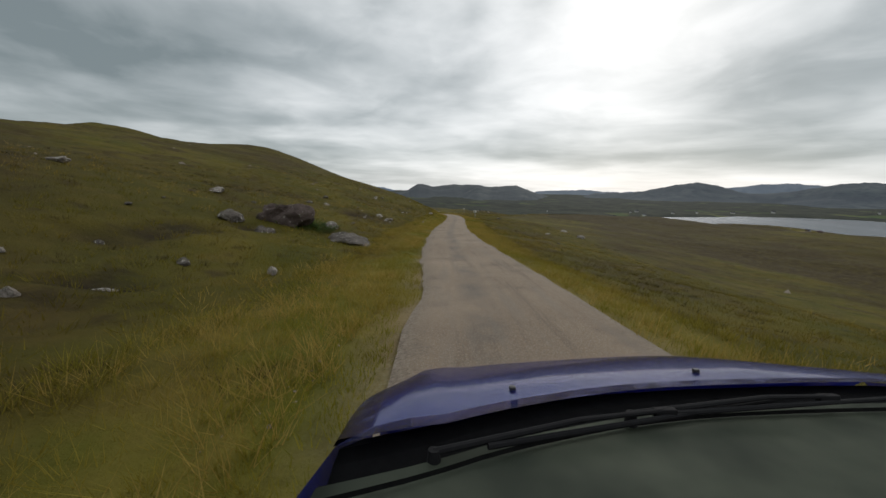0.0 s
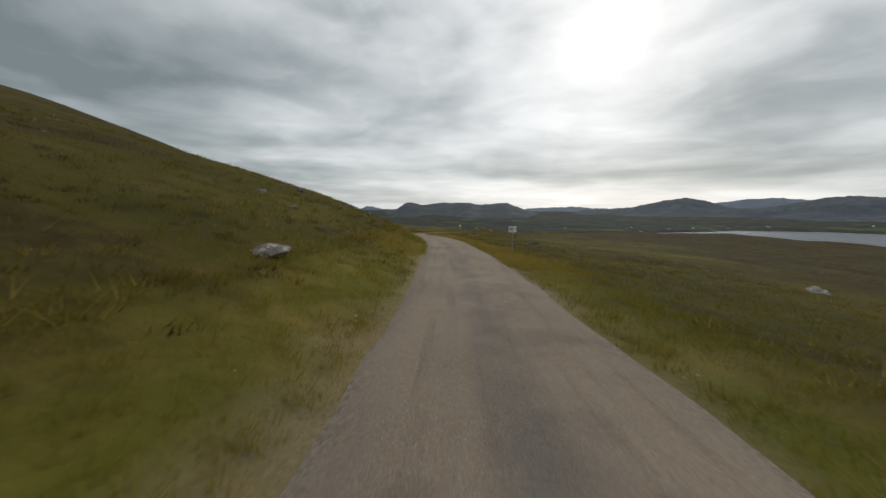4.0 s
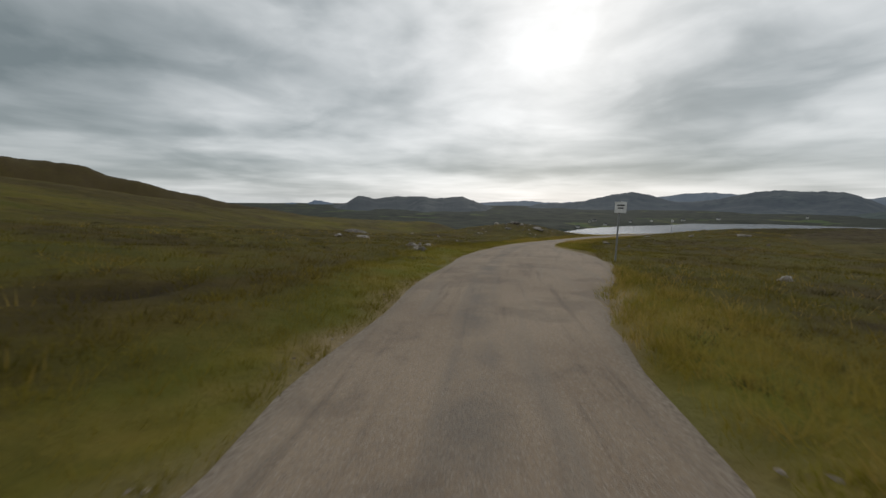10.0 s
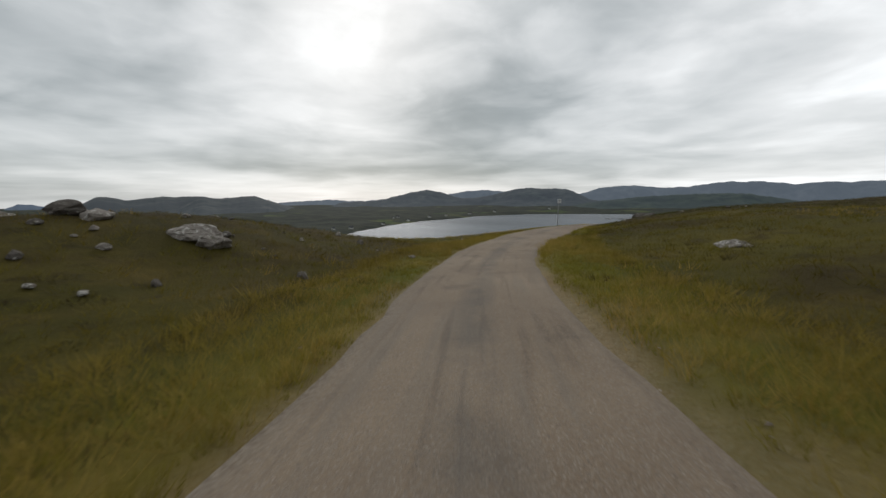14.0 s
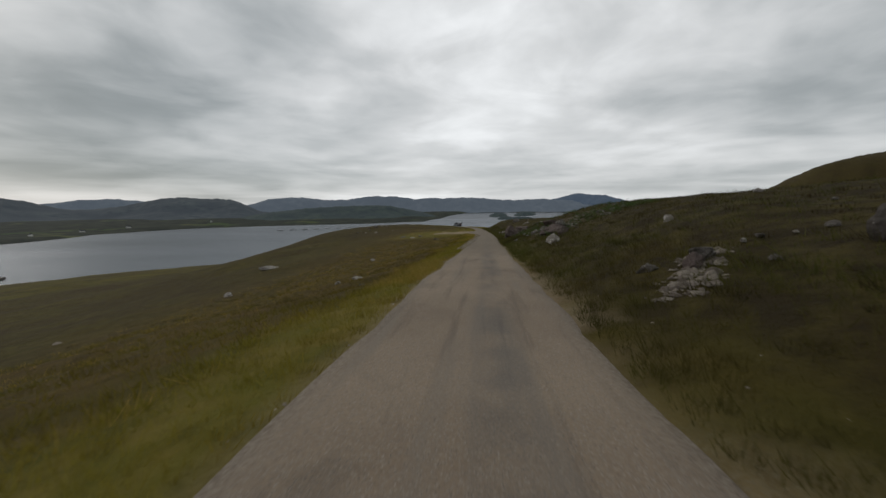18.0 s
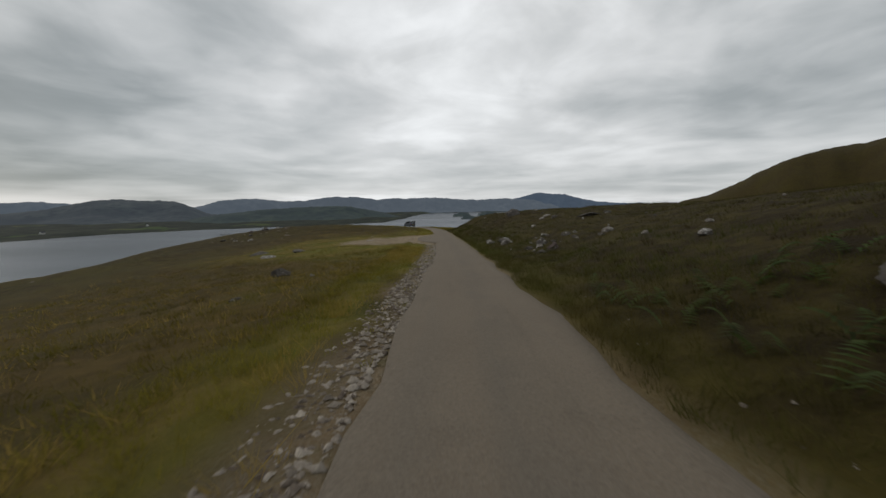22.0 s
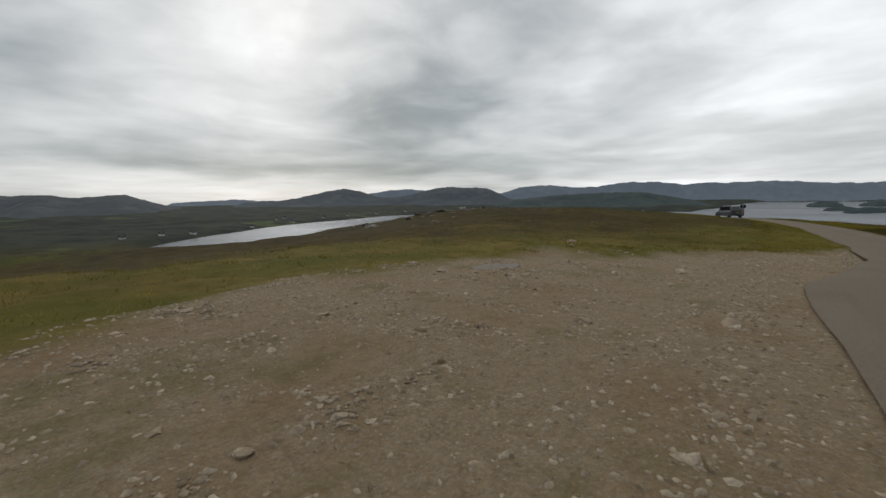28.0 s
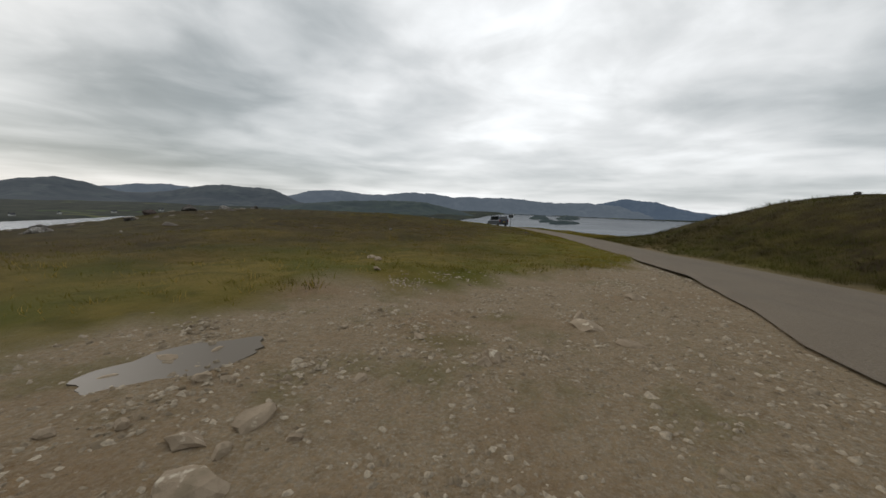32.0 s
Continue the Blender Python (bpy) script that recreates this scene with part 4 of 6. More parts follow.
# x, y, width, height, kind of stone, words
BOULDERS = [
    (-8.6, 20.5, 3.0, 1.9, DARK_ROCK, "large cracked brown boulder standing in rough grass beside the road"),
    (-5.0, 19.8, 3.1, 0.8, ROCK, "long flat grey slab of rock lying in the verge grass"),
    (-5.6, 20.9, 1.1, 0.35, ROCK, "flat grey rock behind the long slab"),
    (-7.0, 23.4, 0.95, 0.5, PALE_ROCK, "pale grey rock half sunk in rough grass"),
    (-8.6, 22.6, 1.1, 0.8, PALE_ROCK, "pale lichened rock among bracken"),
    (-10.4, 18.2, 1.5, 0.7, ROCK, "grey rock half sunk in rough grass"),
    (-8.2, 17.2, 1.1, 0.5, ROCK, "grey rock half sunk in rough grass"),
    (-19.2, 18.9, 1.06, 0.41, PALE_ROCK, "pale rock high on the hillside"),
    (-15.3, 25.3, 1.53, 0.45, PALE_ROCK, "pale outcrop on the hillside"),
    (-12.4, 39.5, 1.01, 0.38, ROCK, "grey rock on the hillside"),
    (-6.8, 7.2, 0.52, 0.18, PALE_ROCK, "pale stone in rough grass"),
    (-7.1, 5.9, 0.25, 0.20, PALE_ROCK, "pale stone in rough grass"),
    (-7.1, 10.0, 0.57, 0.19, ROCK, "grey stone under a dark peat edge"),
    (-2.4, 45.7, 0.32, 0.18, PALE_ROCK, "small broken pale stone in the grass"),
    (-2.5, 44.8, 0.54, 0.17, PALE_ROCK, "broken pale stone lying in the grass"),
    (-2.4, 50.2, 0.25, 0.16, PALE_ROCK, "small white stone beside the road"),
    (-4.9, 51.3, 0.33, 0.23, PALE_ROCK, "small white stone on the grassy bank"),
    (-5.4, 53.2, 0.70, 0.23, ROCK, "grey stone under a dark peat edge"),
    (-2.1, 64.5, 0.91, 0.28, PALE_ROCK, "pale stone on the grassy bank"),
    (-5.4, 57.9, 0.52, 0.36, ROCK, "grey stone on the grassy bank"),
    (26.0, 69.5, 1.97, 0.69, PALE_ROCK, "pale stone on the moor below the road"),
    (18.1, 63.5, 1.12, 0.35, PALE_ROCK, "pale stone on the moor below the road"),
    (26.4, 79.6, 1.55, 0.56, PALE_ROCK, "pale stone on the moor below the road"),
    (-4.45, 119.8, 2.2, 1.2, DARK_ROCK, "tall purple-brown boulder set into the steep bank"),
    (-15.2, 125.5, 3.4, 1.15, DARK_ROCK, "big flat-topped slab crowning the grassy bank"),
    (-72.0, 181.0, 9.0, 3.0, DARK_ROCK, "big flat-topped crag crowning the grassy hill"),
    (-80.0, 183.0, 9.0, 3.6, DARK_ROCK, "dark crag on the crest of the hill"),
    (-65.5, 180.5, 6.0, 2.2, DARK_ROCK, "grey crag stepping down the crest of the hill"),
    (-71.0, 175.0, 5.0, 1.8, DARK_ROCK, "dark outcrop below the crag"),
    (-5.3, 124.2, 1.14, 0.37, PALE_ROCK, "pale flat rock on the bank"),
    (-5.8, 123.7, 0.60, 0.28, ROCK, "grey rock on the bank"),
    (-5.0, 116.7, 0.35, 0.14, PALE_ROCK, "pale stone on the bank"),
    (-3.7, 114.2, 0.34, 0.18, ROCK, "grey rock in a peaty hollow of the bank"),
    (-4.3, 114.1, 0.40, 0.20, ROCK, "grey rock in the steep grassy bank"),
    (-6.45, 134.1, 0.80, 0.52, PALE_ROCK, "rounded pale boulder on open grass"),
    (-8.1, 136.9, 0.60, 0.26, PALE_ROCK, "pale rock on open grass"),
    (-7.3, 140.9, 0.86, 0.62, ROCK, "grey boulder on open grass"),
    (-5.4, 136.6, 1.01, 0.30, DARK_ROCK, "low brown slab in the grass beside the road"),
    (7.5, 142.6, 1.10, 0.35, ROCK, "flat grey stone in the rough grass below the road"),
    (14.2, 161.2, 1.30, 0.43, PALE_ROCK, "pale stone in the moor"),
    (6.1, 138.0, 0.73, 0.26, PALE_ROCK, "pale stone in the moor"),
    (-2.8, 206.7, 5.15, 1.13, ROCK, "broad low slab of bare rock in the moor"),
    (-1.9, 191.9, 1.53, 0.53, PALE_ROCK, "pale boulder lying in heather"),
    (-4.1, 193.2, 0.98, 0.33, PALE_ROCK, "pale stone lying in heather"),
    (2.7, 182.9, 0.75, 0.20, PALE_ROCK, "flat pale stone in the verge"),
    (1.7, 182.2, 0.83, 0.30, PALE_ROCK, "pale stone in the heather"),
    (2.2, 182.4, 0.25, 0.25, PALE_ROCK, "small pale stone in the heather"),
    (1.7, 180.4, 0.67, 0.20, PALE_ROCK, "flat pale stone in the heather"),
    (1.8, 178.6, 0.84, 0.30, ROCK, "grey stone in the verge"),
    (44.3, 199.6, 1.45, 0.58, PALE_ROCK, "pale stone on the dark moor"),
    (20.4, 191.3, 0.88, 0.29, PALE_ROCK, "pale stone at the edge of the road"),
    (24.3, 228.1, 1.57, 0.55, PALE_ROCK, "pale rock among scattered stones on the moor"),
    (27.6, 224.2, 1.58, 0.58, PALE_ROCK, "pale rock among scattered stones on the moor"),
    (27.7, 314.8, 4.62, 1.78, PALE_ROCK, "pale rock among scattered stones on the moor"),
    (18.3, 297.9, 6.00, 3.00, ROCK, "grey rock among scattered stones on the moor"),
    (21.5, 222.3, 1.61, 0.44, ROCK, "grey rock among scattered stones on the moor"),
    (42.8, 206.0, 0.78, 0.35, PALE_ROCK, "pale stone on the dark moor"),
    (41.8, 213.4, 1.11, 0.34, PALE_ROCK, "pale stone on the dark moor"),
    (64.7, 226.8, 2.0, 0.70, ROCK, "rounded outcrop of grey rock breaking through the turf"),
    (66.5, 226.6, 1.22, 0.45, ROCK, "grey rock beside the outcrop"),
    (62.9, 227.4, 0.72, 0.45, PALE_ROCK, "white boulder at the foot of the bank"),
    (66.4, 229.95, 0.28, 0.20, PALE_ROCK, "pale stone at the bend of the road"),
    (66.0, 230.15, 0.42, 0.34, PALE_ROCK, "pale broken rock at the edge of the road"),
    (66.7, 229.1, 0.55, 0.34, PALE_ROCK, "pale grey rock on the heather bank"),
    (68.3, 228.3, 0.66, 0.29, ROCK, "grey rock on the heather bank"),
    (70.7, 228.3, 0.78, 0.25, ROCK, "grey rock in dark heather beside the road"),
    (78.7, 229.0, 0.70, 0.32, ROCK, "grey rock on the heather bank"),
    (93.2, 229.9, 0.91, 0.50, PALE_ROCK, "pale jagged rock in the green bank"),
    (95.4, 228.9, 0.75, 0.52, DARK_ROCK, "dark rock above the jagged pale one"),
    (104.4, 228.6, 1.62, 0.49, ROCK, "grey rock at the foot of the bank"),
    (97.5, 241.3, 0.88, 0.28, PALE_ROCK, "long pale stone on the slope below the road"),
    (116.6, 245.4, 0.87, 0.39, PALE_ROCK, "pale stone on the slope below the road"),
    (133.3, 267.9, 3.52, 0.70, PALE_ROCK, "flat pale stone on the slope below the road"),
    (108.7, 257.9, 1.20, 0.45, PALE_ROCK, "pale stone on the slope below the road"),
    (98.9, 228.6, 2.11, 0.67, DARK_ROCK, "dark broken outcrop on the crest of the bank"),
    (100.3, 227.8, 1.61, 0.54, ROCK, "grey slab on the broken outcrop"),
    (119.8, 228.9, 2.20, 1.55, DARK_ROCK, "great dark boulder with a cracked face beside the road"),
    (120.9, 227.8, 1.7, 1.35, DARK_ROCK, "dark boulder leaning on the great one"),
    (117.3, 228.1, 1.30, 0.62, DARK_ROCK, "brown boulder in bracken"),
    (129.1, 227.1, 1.61, 0.48, ROCK, "grey rock at the end of the boulders"),
    (151.5, 227.4, 0.95, 0.36, PALE_ROCK, "pale flat stone beside a lichened boulder in heather"),
    (146.2, 226.4, 0.66, 0.46, ROCK, "white-speckled grey rock in dark heather"),
    (145.6, 226.7, 0.60, 0.24, PALE_ROCK, "pale flat stone at the foot of a speckled rock"),
    (144.1, 226.5, 0.66, 0.46, DARK_ROCK, "brown rock in dark heather beside the road"),
    (149.2, 225.4, 0.52, 0.28, PALE_ROCK, "pale lichened stone in heather"),
    (148.0, 226.6, 0.30, 0.18, PALE_ROCK, "small pale stone in heather"),
    (147.0, 228.0, 0.22, 0.14, PALE_ROCK, "small pale stone in the verge"),
    (173.1, 222.4, 1.8, 1.1, ROCK, "grey conical rock on the crest of the bank"),
    (162.9, 221.2, 0.9, 0.26, PALE_ROCK, "pale stone on the crest of the bank"),
    (162.0, 221.9, 0.7, 0.22, PALE_ROCK, "pale stone on the crest of the bank"),
    (143.3, 238.5, 0.34, 0.17, PALE_ROCK, "pale stone in golden grass below the road"),
    (139.9, 232.96, 0.22, 0.13, PALE_ROCK, "white stone in the stony edge of the road"),
    (142.2, 233.0, 0.12, 0.08, PALE_ROCK, "small white stone in the stony edge of the road"),
    (141.3, 232.97, 0.13, 0.09, PALE_ROCK, "small white stone in the stony edge of the road"),
    (115.6, 234.0, 0.18, 0.12, PALE_ROCK, "small pale stone in the stony edge of the road"),
    (158.9, 247.5, 1.5, 0.26, PALE_ROCK, "long pale stone on the slope below the road"),
    (87.3, 227.5, 0.32, 0.30, PALE_ROCK, "white stone on the heather bank"),
    (81.5, 229.9, 0.46, 0.36, DARK_ROCK, "brown shattered rock face in the heather bank"),
    (81.9, 229.5, 0.52, 0.40, ROCK, "grey rock above the shattered face"),
    (82.2, 230.4, 0.40, 0.24, ROCK, "grey stone fallen from the shattered face"),
    (80.3, 228.0, 0.36, 0.62, ROCK, "tall grey lichened rock high on the heather bank"),
    (-6.6, 38.9, 0.85, 0.34, PALE_ROCK, "pale rock under a dark peat edge"),
    (-7.4, 36.0, 0.40, 0.22, PALE_ROCK, "pale stone under a dark peat edge"),
    (-7.2, 34.3, 0.35, 0.20, PALE_ROCK, "pale stone under a dark peat edge"),
    (-2.9, 30.5, 0.13, 0.10, PALE_ROCK, "small white stone in the grass"),
    (-0.60, 94.9, 0.42, 0.16, ROCK, "grey slab showing in the peaty ditch"),
    (-0.68, 95.4, 0.36, 0.16, ROCK, "grey slab showing in the peaty ditch"),
    (-0.75, 94.3, 0.34, 0.14, DARK_ROCK, "brown stone in the peaty ditch"),
    (17.3, 114.5, 1.5, 0.6, ROCK, "grey rock in the moor below the road"),
    (104.0, 227.0, 0.9, 0.5, ROCK, "grey rock at the edge of the scree"),
    (101.6, 227.6, 0.42, 0.28, PALE_ROCK, "pale rounded stone lying on the scree"),
    (99.7, 228.5, 0.36, 0.24, PALE_ROCK, "pale stone at the foot of the scree"),
    (105.7, 227.2, 1.9, 0.8, DARK_ROCK, "long smooth slab of bare rock in the bank"),
    (155.6, 220.0, 1.96, 0.33, ROCK, "flat slab on the skyline of the bank"),
    (152.8, 227.3, 0.95, 0.40, PALE_ROCK, "white-spotted boulder beside dark heather"),
    (151.9, 227.2, 0.45, 0.26, PALE_ROCK, "pale flat rock behind the spotted boulder"),
    (155.4, 228.1, 0.74, 0.37, PALE_ROCK, "pale rock in the verge"),
    (154.6, 228.0, 0.67, 0.22, ROCK, "grey stone in the verge"),
    (156.7, 228.1, 0.31, 0.28, PALE_ROCK, "small pale stone in the verge"),
    (162.5, 246.3, 1.57, 0.38, ROCK, "flat grey rock on the slope below the road"),
    (163.7, 250.6, 1.97, 0.44, ROCK, "flat grey rock on the slope below the road"),
    (145.3, 240.9, 1.10, 0.55, ROCK, "grey stone on the slope below the road"),
    (189.3, 264.2, 1.41, 0.38, PALE_ROCK, "pale stone on the moor"),
    (67.3, 229.3, 0.34, 0.24, PALE_ROCK, "pale stone in dark heather beside the road"),
    (66.2, 229.5, 0.30, 0.2, ROCK, "grey stone in dark heather beside the road"),
    (67.8, 228.9, 0.5, 0.3, PALE_ROCK, "pale grey rock on the heather bank"),
    (28.8, 233.5, 1.5, 0.8, ROCK, "grey rock among scattered stones on the moor"),
    (27.9, 223.5, 1.1, 0.5, PALE_ROCK, "pale rock among scattered stones on the moor"),
    (24.4, 226.5, 1.6, 0.6, ROCK, "grey rock among scattered stones on the moor"),
    (22.0, 231.0, 1.3, 0.7, PALE_ROCK, "pale rock among scattered stones on the moor"),
    (32.0, 238.0, 1.8, 0.7, ROCK, "grey rock among scattered stones on the moor"),
    (104.8, 228.2, 1.0, 0.55, ROCK, "broad grey boulder in the bracken bank"),
    (104.5, 229.0, 0.8, 0.45, ROCK, "grey boulder below the broad one"),
    (105.3, 229.3, 0.5, 0.2, PALE_ROCK, "flat pale stone at the foot of the bank"),
    (107.6, 228.3, 0.4, 0.2, PALE_ROCK, "small pale stone in the bracken bank"),
    (108.4, 229.2, 0.5, 0.3, PALE_ROCK, "pale broken stone in the bracken bank"),
    (105.3, 230.3, 0.35, 0.2, ROCK, "grey stone at the edge of the verge"),
    (203.0, 267.8, 1.54, 0.70, ROCK, "grey rock in a heap of boulders on the moor"),
    (200.6, 269.6, 1.19, 0.56, DARK_ROCK, "brown rock in a heap of boulders on the moor"),
    (205.6, 266.2, 1.12, 0.49, PALE_ROCK, "pale rock in a heap of boulders on the moor"),
    (197.8, 268.4, 0.98, 0.42, ROCK, "grey rock in a heap of boulders on the moor"),
    (208.2, 265.0, 0.91, 0.42, ROCK, "grey rock in a heap of boulders on the moor"),
    (194.0, 271.5, 1.12, 0.42, ROCK, "grey rock in a heap of boulders on the moor"),
    (191.5, 268.0, 0.84, 0.35, PALE_ROCK, "pale rock in a heap of boulders on the moor"),
]
# stones lying on the lay-by and its grass edge
LAYBY_STONES = [
    (175.12, 240.02, 0.36, 0.13), (174.80, 240.27, 0.33, 0.13), (174.76, 239.96, 0.17, 0.09), (174.46, 239.87, 0.45, 0.14),
    (174.34, 242.03, 0.50, 0.18), (174.55, 243.47, 0.44, 0.12), (176.76, 238.40, 0.33, 0.16), (173.88, 240.66, 0.18, 0.07), (181.25, 241.37, 0.27, 0.11),
    (171.9, 240.6, 0.24, 0.08), (172.6, 239.9, 0.18, 0.07), (171.2, 241.3, 0.20, 0.07), (170.1, 240.0, 0.22, 0.08), (176.0, 239.6, 0.20, 0.06),
    (178.2, 238.9, 0.16, 0.06), (179.4, 238.2, 0.18, 0.06), (177.2, 237.9, 0.15, 0.05), (180.2, 237.6, 0.17, 0.06), (178.9, 240.2, 0.15, 0.05),
    (183.27, 242.10, 0.34, 0.17), (178.79, 237.20, 0.25, 0.19), (177.62, 236.79, 0.36, 0.11), (180.54, 235.83, 0.55, 0.12),
    (175.90, 241.60, 0.31, 0.06), (175.58, 240.88, 0.18, 0.07), (175.63, 240.65, 0.15, 0.05), (176.22, 241.28, 0.17, 0.06),
    (176.67, 240.86, 0.15, 0.06), (177.41, 240.40, 0.13, 0.06), (176.61, 238.48, 0.18, 0.12), (177.32, 239.37, 0.22, 0.06),
    (175.00, 239.63, 0.13, 0.05), (174.85, 240.81, 0.14, 0.07), (175.45, 241.70, 0.18, 0.05), (174.68, 241.19, 0.17, 0.08),
    (169.83, 240.48, 0.22, 0.09), (173.43, 241.31, 0.30, 0.09), (173.19, 235.82, 0.43, 0.10), (172.23, 237.46, 0.32, 0.11),
    (178.37, 237.13, 0.53, 0.14), (170.35, 238.91, 0.20, 0.08), (171.03, 238.42, 0.16, 0.10),
    (167.76, 238.01, 0.16, 0.08), (167.41, 238.78, 0.17, 0.07), (167.46, 237.63, 0.21, 0.08), (184.19, 242.61, 0.57, 0.17),
]


def place_rocks(table, name):
    zs = height_at(table)
    for i, ((x, y, w, h, mat, words), z) in enumerate(zip(table, zs)):
        ob = new(name, rock_data(i % 7, mat))
        lean = Euler((radians((i * 37) % 17 - 8), radians((i * 53) % 15 - 7), i * 2.3))
        ob.matrix_world = Matrix.Translation((x, y, z + (0.12 if w < 5 else -0.25) * h)) @ lean.to_matrix().to_4x4() @ Matrix.Diagonal((w * 0.86, w * (0.6 + 0.04 * (i % 6)), h * 1.05, 1))
        tagged(ob, words, "rock", "boulders on the moor")


place_rocks(BOULDERS, "boulder")
stone_z = height_at(LAYBY_STONES)
for i, ((x, y, w, h), z) in enumerate(zip(LAYBY_STONES, stone_z)):
    ob = new("stone", rock_data(i % 7, LAY_ROCK, True))
    ob.matrix_world = Matrix.Translation((x, y, z + 0.1 * h)) @ Euler((0.06 * (i % 3 - 1), 0.05 * (i % 4 - 1.5), i * 1.7)).to_matrix().to_4x4() @ Matrix.Diagonal((w * 0.85, w * (0.5 + 0.05 * (i % 5)), h * 0.9, 1))
    tagged(ob, "flat pale stone lying on the gravel of the lay-by", "stone", "stones on the lay-by")

# pale stones scattered over the moor
rnd = random.Random(77)
spots = []
while len(spots) < 140:
    k = rnd.randrange(8, len(LINE) - 60)
    u = rnd.choice((-1, 1)) * rnd.uniform(3.2, 46) ** 1.0
    if abs(u) > 22 and rnd.random() < 0.4:
        continue
    x, y = LINE[k, 0] + RIGHT[k, 0] * u, LINE[k, 1] + RIGHT[k, 1] * u
    if 158 < x < 192 and 228 < y < 246:
        continue
    spots.append((x, y))
while len(spots) < 262:
    k = rnd.randrange(270, 372) if len(spots) % 3 == 0 else rnd.randrange(16, 135)
    u = rnd.uniform(3.4, 14) if k > 200 else -rnd.uniform(7.0 if k < 62 else 3.8, 26)
    spots.append((LINE[k, 0] + RIGHT[k, 0] * u, LINE[k, 1] + RIGHT[k, 1] * u))
for cx, cy, reach, many in ((24.5, 224, 5.5, 34), (203, 268, 6.0, 34), (-7.4, 36, 2.0, 10), (99.5, 227.5, 2.2, 22), (82, 228.5, 0.9, 4), (146, 226, 2.2, 12), (120, 227.5, 2.5, 10)):
    spots += [(rnd.gauss(cx, reach), rnd.gauss(cy, reach * 0.7)) for _ in range(many)]
spot_z, spot_d, _ = ground_height([p[0] for p in spots], [p[1] for p in spots])
FAR_SPOTS = set(np.argsort(-np.asarray(spot_d))[:len(spots) - 225].tolist())
for i, ((x, y), z, d) in enumerate(zip(spots, spot_z, spot_d)):
    if d < 3 or i in FAR_SPOTS:
        continue
    w = (rnd.uniform(0.3, 0.9) if i > 261 and d > 12 else rnd.uniform(0.25, 0.6) if i < 140 else 0.14 + 0.5 * rnd.random() ** 2.5) * (1.5 if d > 15 else 1)
    ob = new("stone", rock_data(i % 7, PALE_ROCK if rnd.random() < 0.45 else ROCK, True))
    ob.matrix_world = Matrix.Translation((x, y, z + 0.05)) @ Euler((0, 0, rnd.uniform(0, 6))).to_matrix().to_4x4() @ Matrix.Diagonal((w, w * rnd.uniform(0.5, 0.9), w * rnd.uniform(0.4, 0.7), 1))
    tagged(ob, "small weathered stone lying in moorland grass", "stone", "stones on the moor")


def joined(name, co, faces, mat, words, category):
    me = bpy.data.meshes.new(name)
    co, faces = np.asarray(co, np.float32), np.asarray(faces, np.int32)
    n = faces.shape[1]
    me.vertices.add(len(co))
    me.vertices.foreach_set("co", co.ravel())
    me.loops.add(faces.size)
    me.loops.foreach_set("vertex_index", faces.ravel())
    me.polygons.add(len(faces))
    me.polygons.foreach_set("loop_start", np.arange(0, faces.size, n))
    me.update(calc_edges=True)
    me.materials.append(mat)
    return tagged(new(name, me), words, category, kind="stuff")


def pebble_material(name="mixed_pebbles", low=(0.175, 0.128, 0.078), high=(0.42, 0.345, 0.25)):
    m = Mat(name, 0.85)
    c = m.mix(m.range(m.island(), 0, 1), low, high)
    c = m.mix(m.noise(40, 3, 0.6), m.mix(0.5, c, (0.06, 0.05, 0.045)), c)
    m.color(c)
    return m.m


PEBBLE = pebble_material()
SCREE = pebble_material("scree_rock", (0.070, 0.054, 0.042), (0.235, 0.200, 0.162))
RUBBLE = pebble_material("broken_stone", (0.085, 0.062, 0.044), (0.360, 0.310, 0.250))


def scatter_pebbles(name, xs, ys, zs, sizes, words, seed, mat=None):
    """Low angular chips, each with its own shape, in one mesh."""
    rng = np.random.RandomState(seed)
    base = np.array([(1, 0, 0), (0.3, 0.9, 0), (-0.8, 0.6, 0), (-0.8, -0.6, 0), (0.3, -0.9, 0), (0.45, 0.2, 0.55), (-0.35, 0.35, 0.6), (-0.1, -0.45, 0.5)])
    tri = np.array([(0, 1, 5), (1, 6, 5), (1, 2, 6), (2, 3, 6), (3, 7, 6), (3, 4, 7), (4, 0, 7), (0, 5, 7), (5, 6, 7)])
    n = len(xs)
    v = base[None] * (1 + 0.35 * rng.randn(n, 8, 3))
    v *= sizes[:, None, None] * np.stack([np.ones(n), rng.uniform(0.5, 1, n), rng.uniform(0.4, 1.0, n)], 1)[:, None, :]
    a = rng.uniform(0, 6.28, n)
    c, s = np.cos(a)[:, None], np.sin(a)[:, None]
    co = np.stack([xs[:, None] + v[..., 0] * c - v[..., 1] * s, ys[:, None] + v[..., 0] * s + v[..., 1] * c, zs[:, None] + v[..., 2] - 0.01], 2).reshape(-1, 3)
    faces = (tri[None] + 8 * np.arange(n)[:, None, None]).reshape(-1, 3)
    return joined(name, co, faces, mat or PEBBLE, words, "gravel")


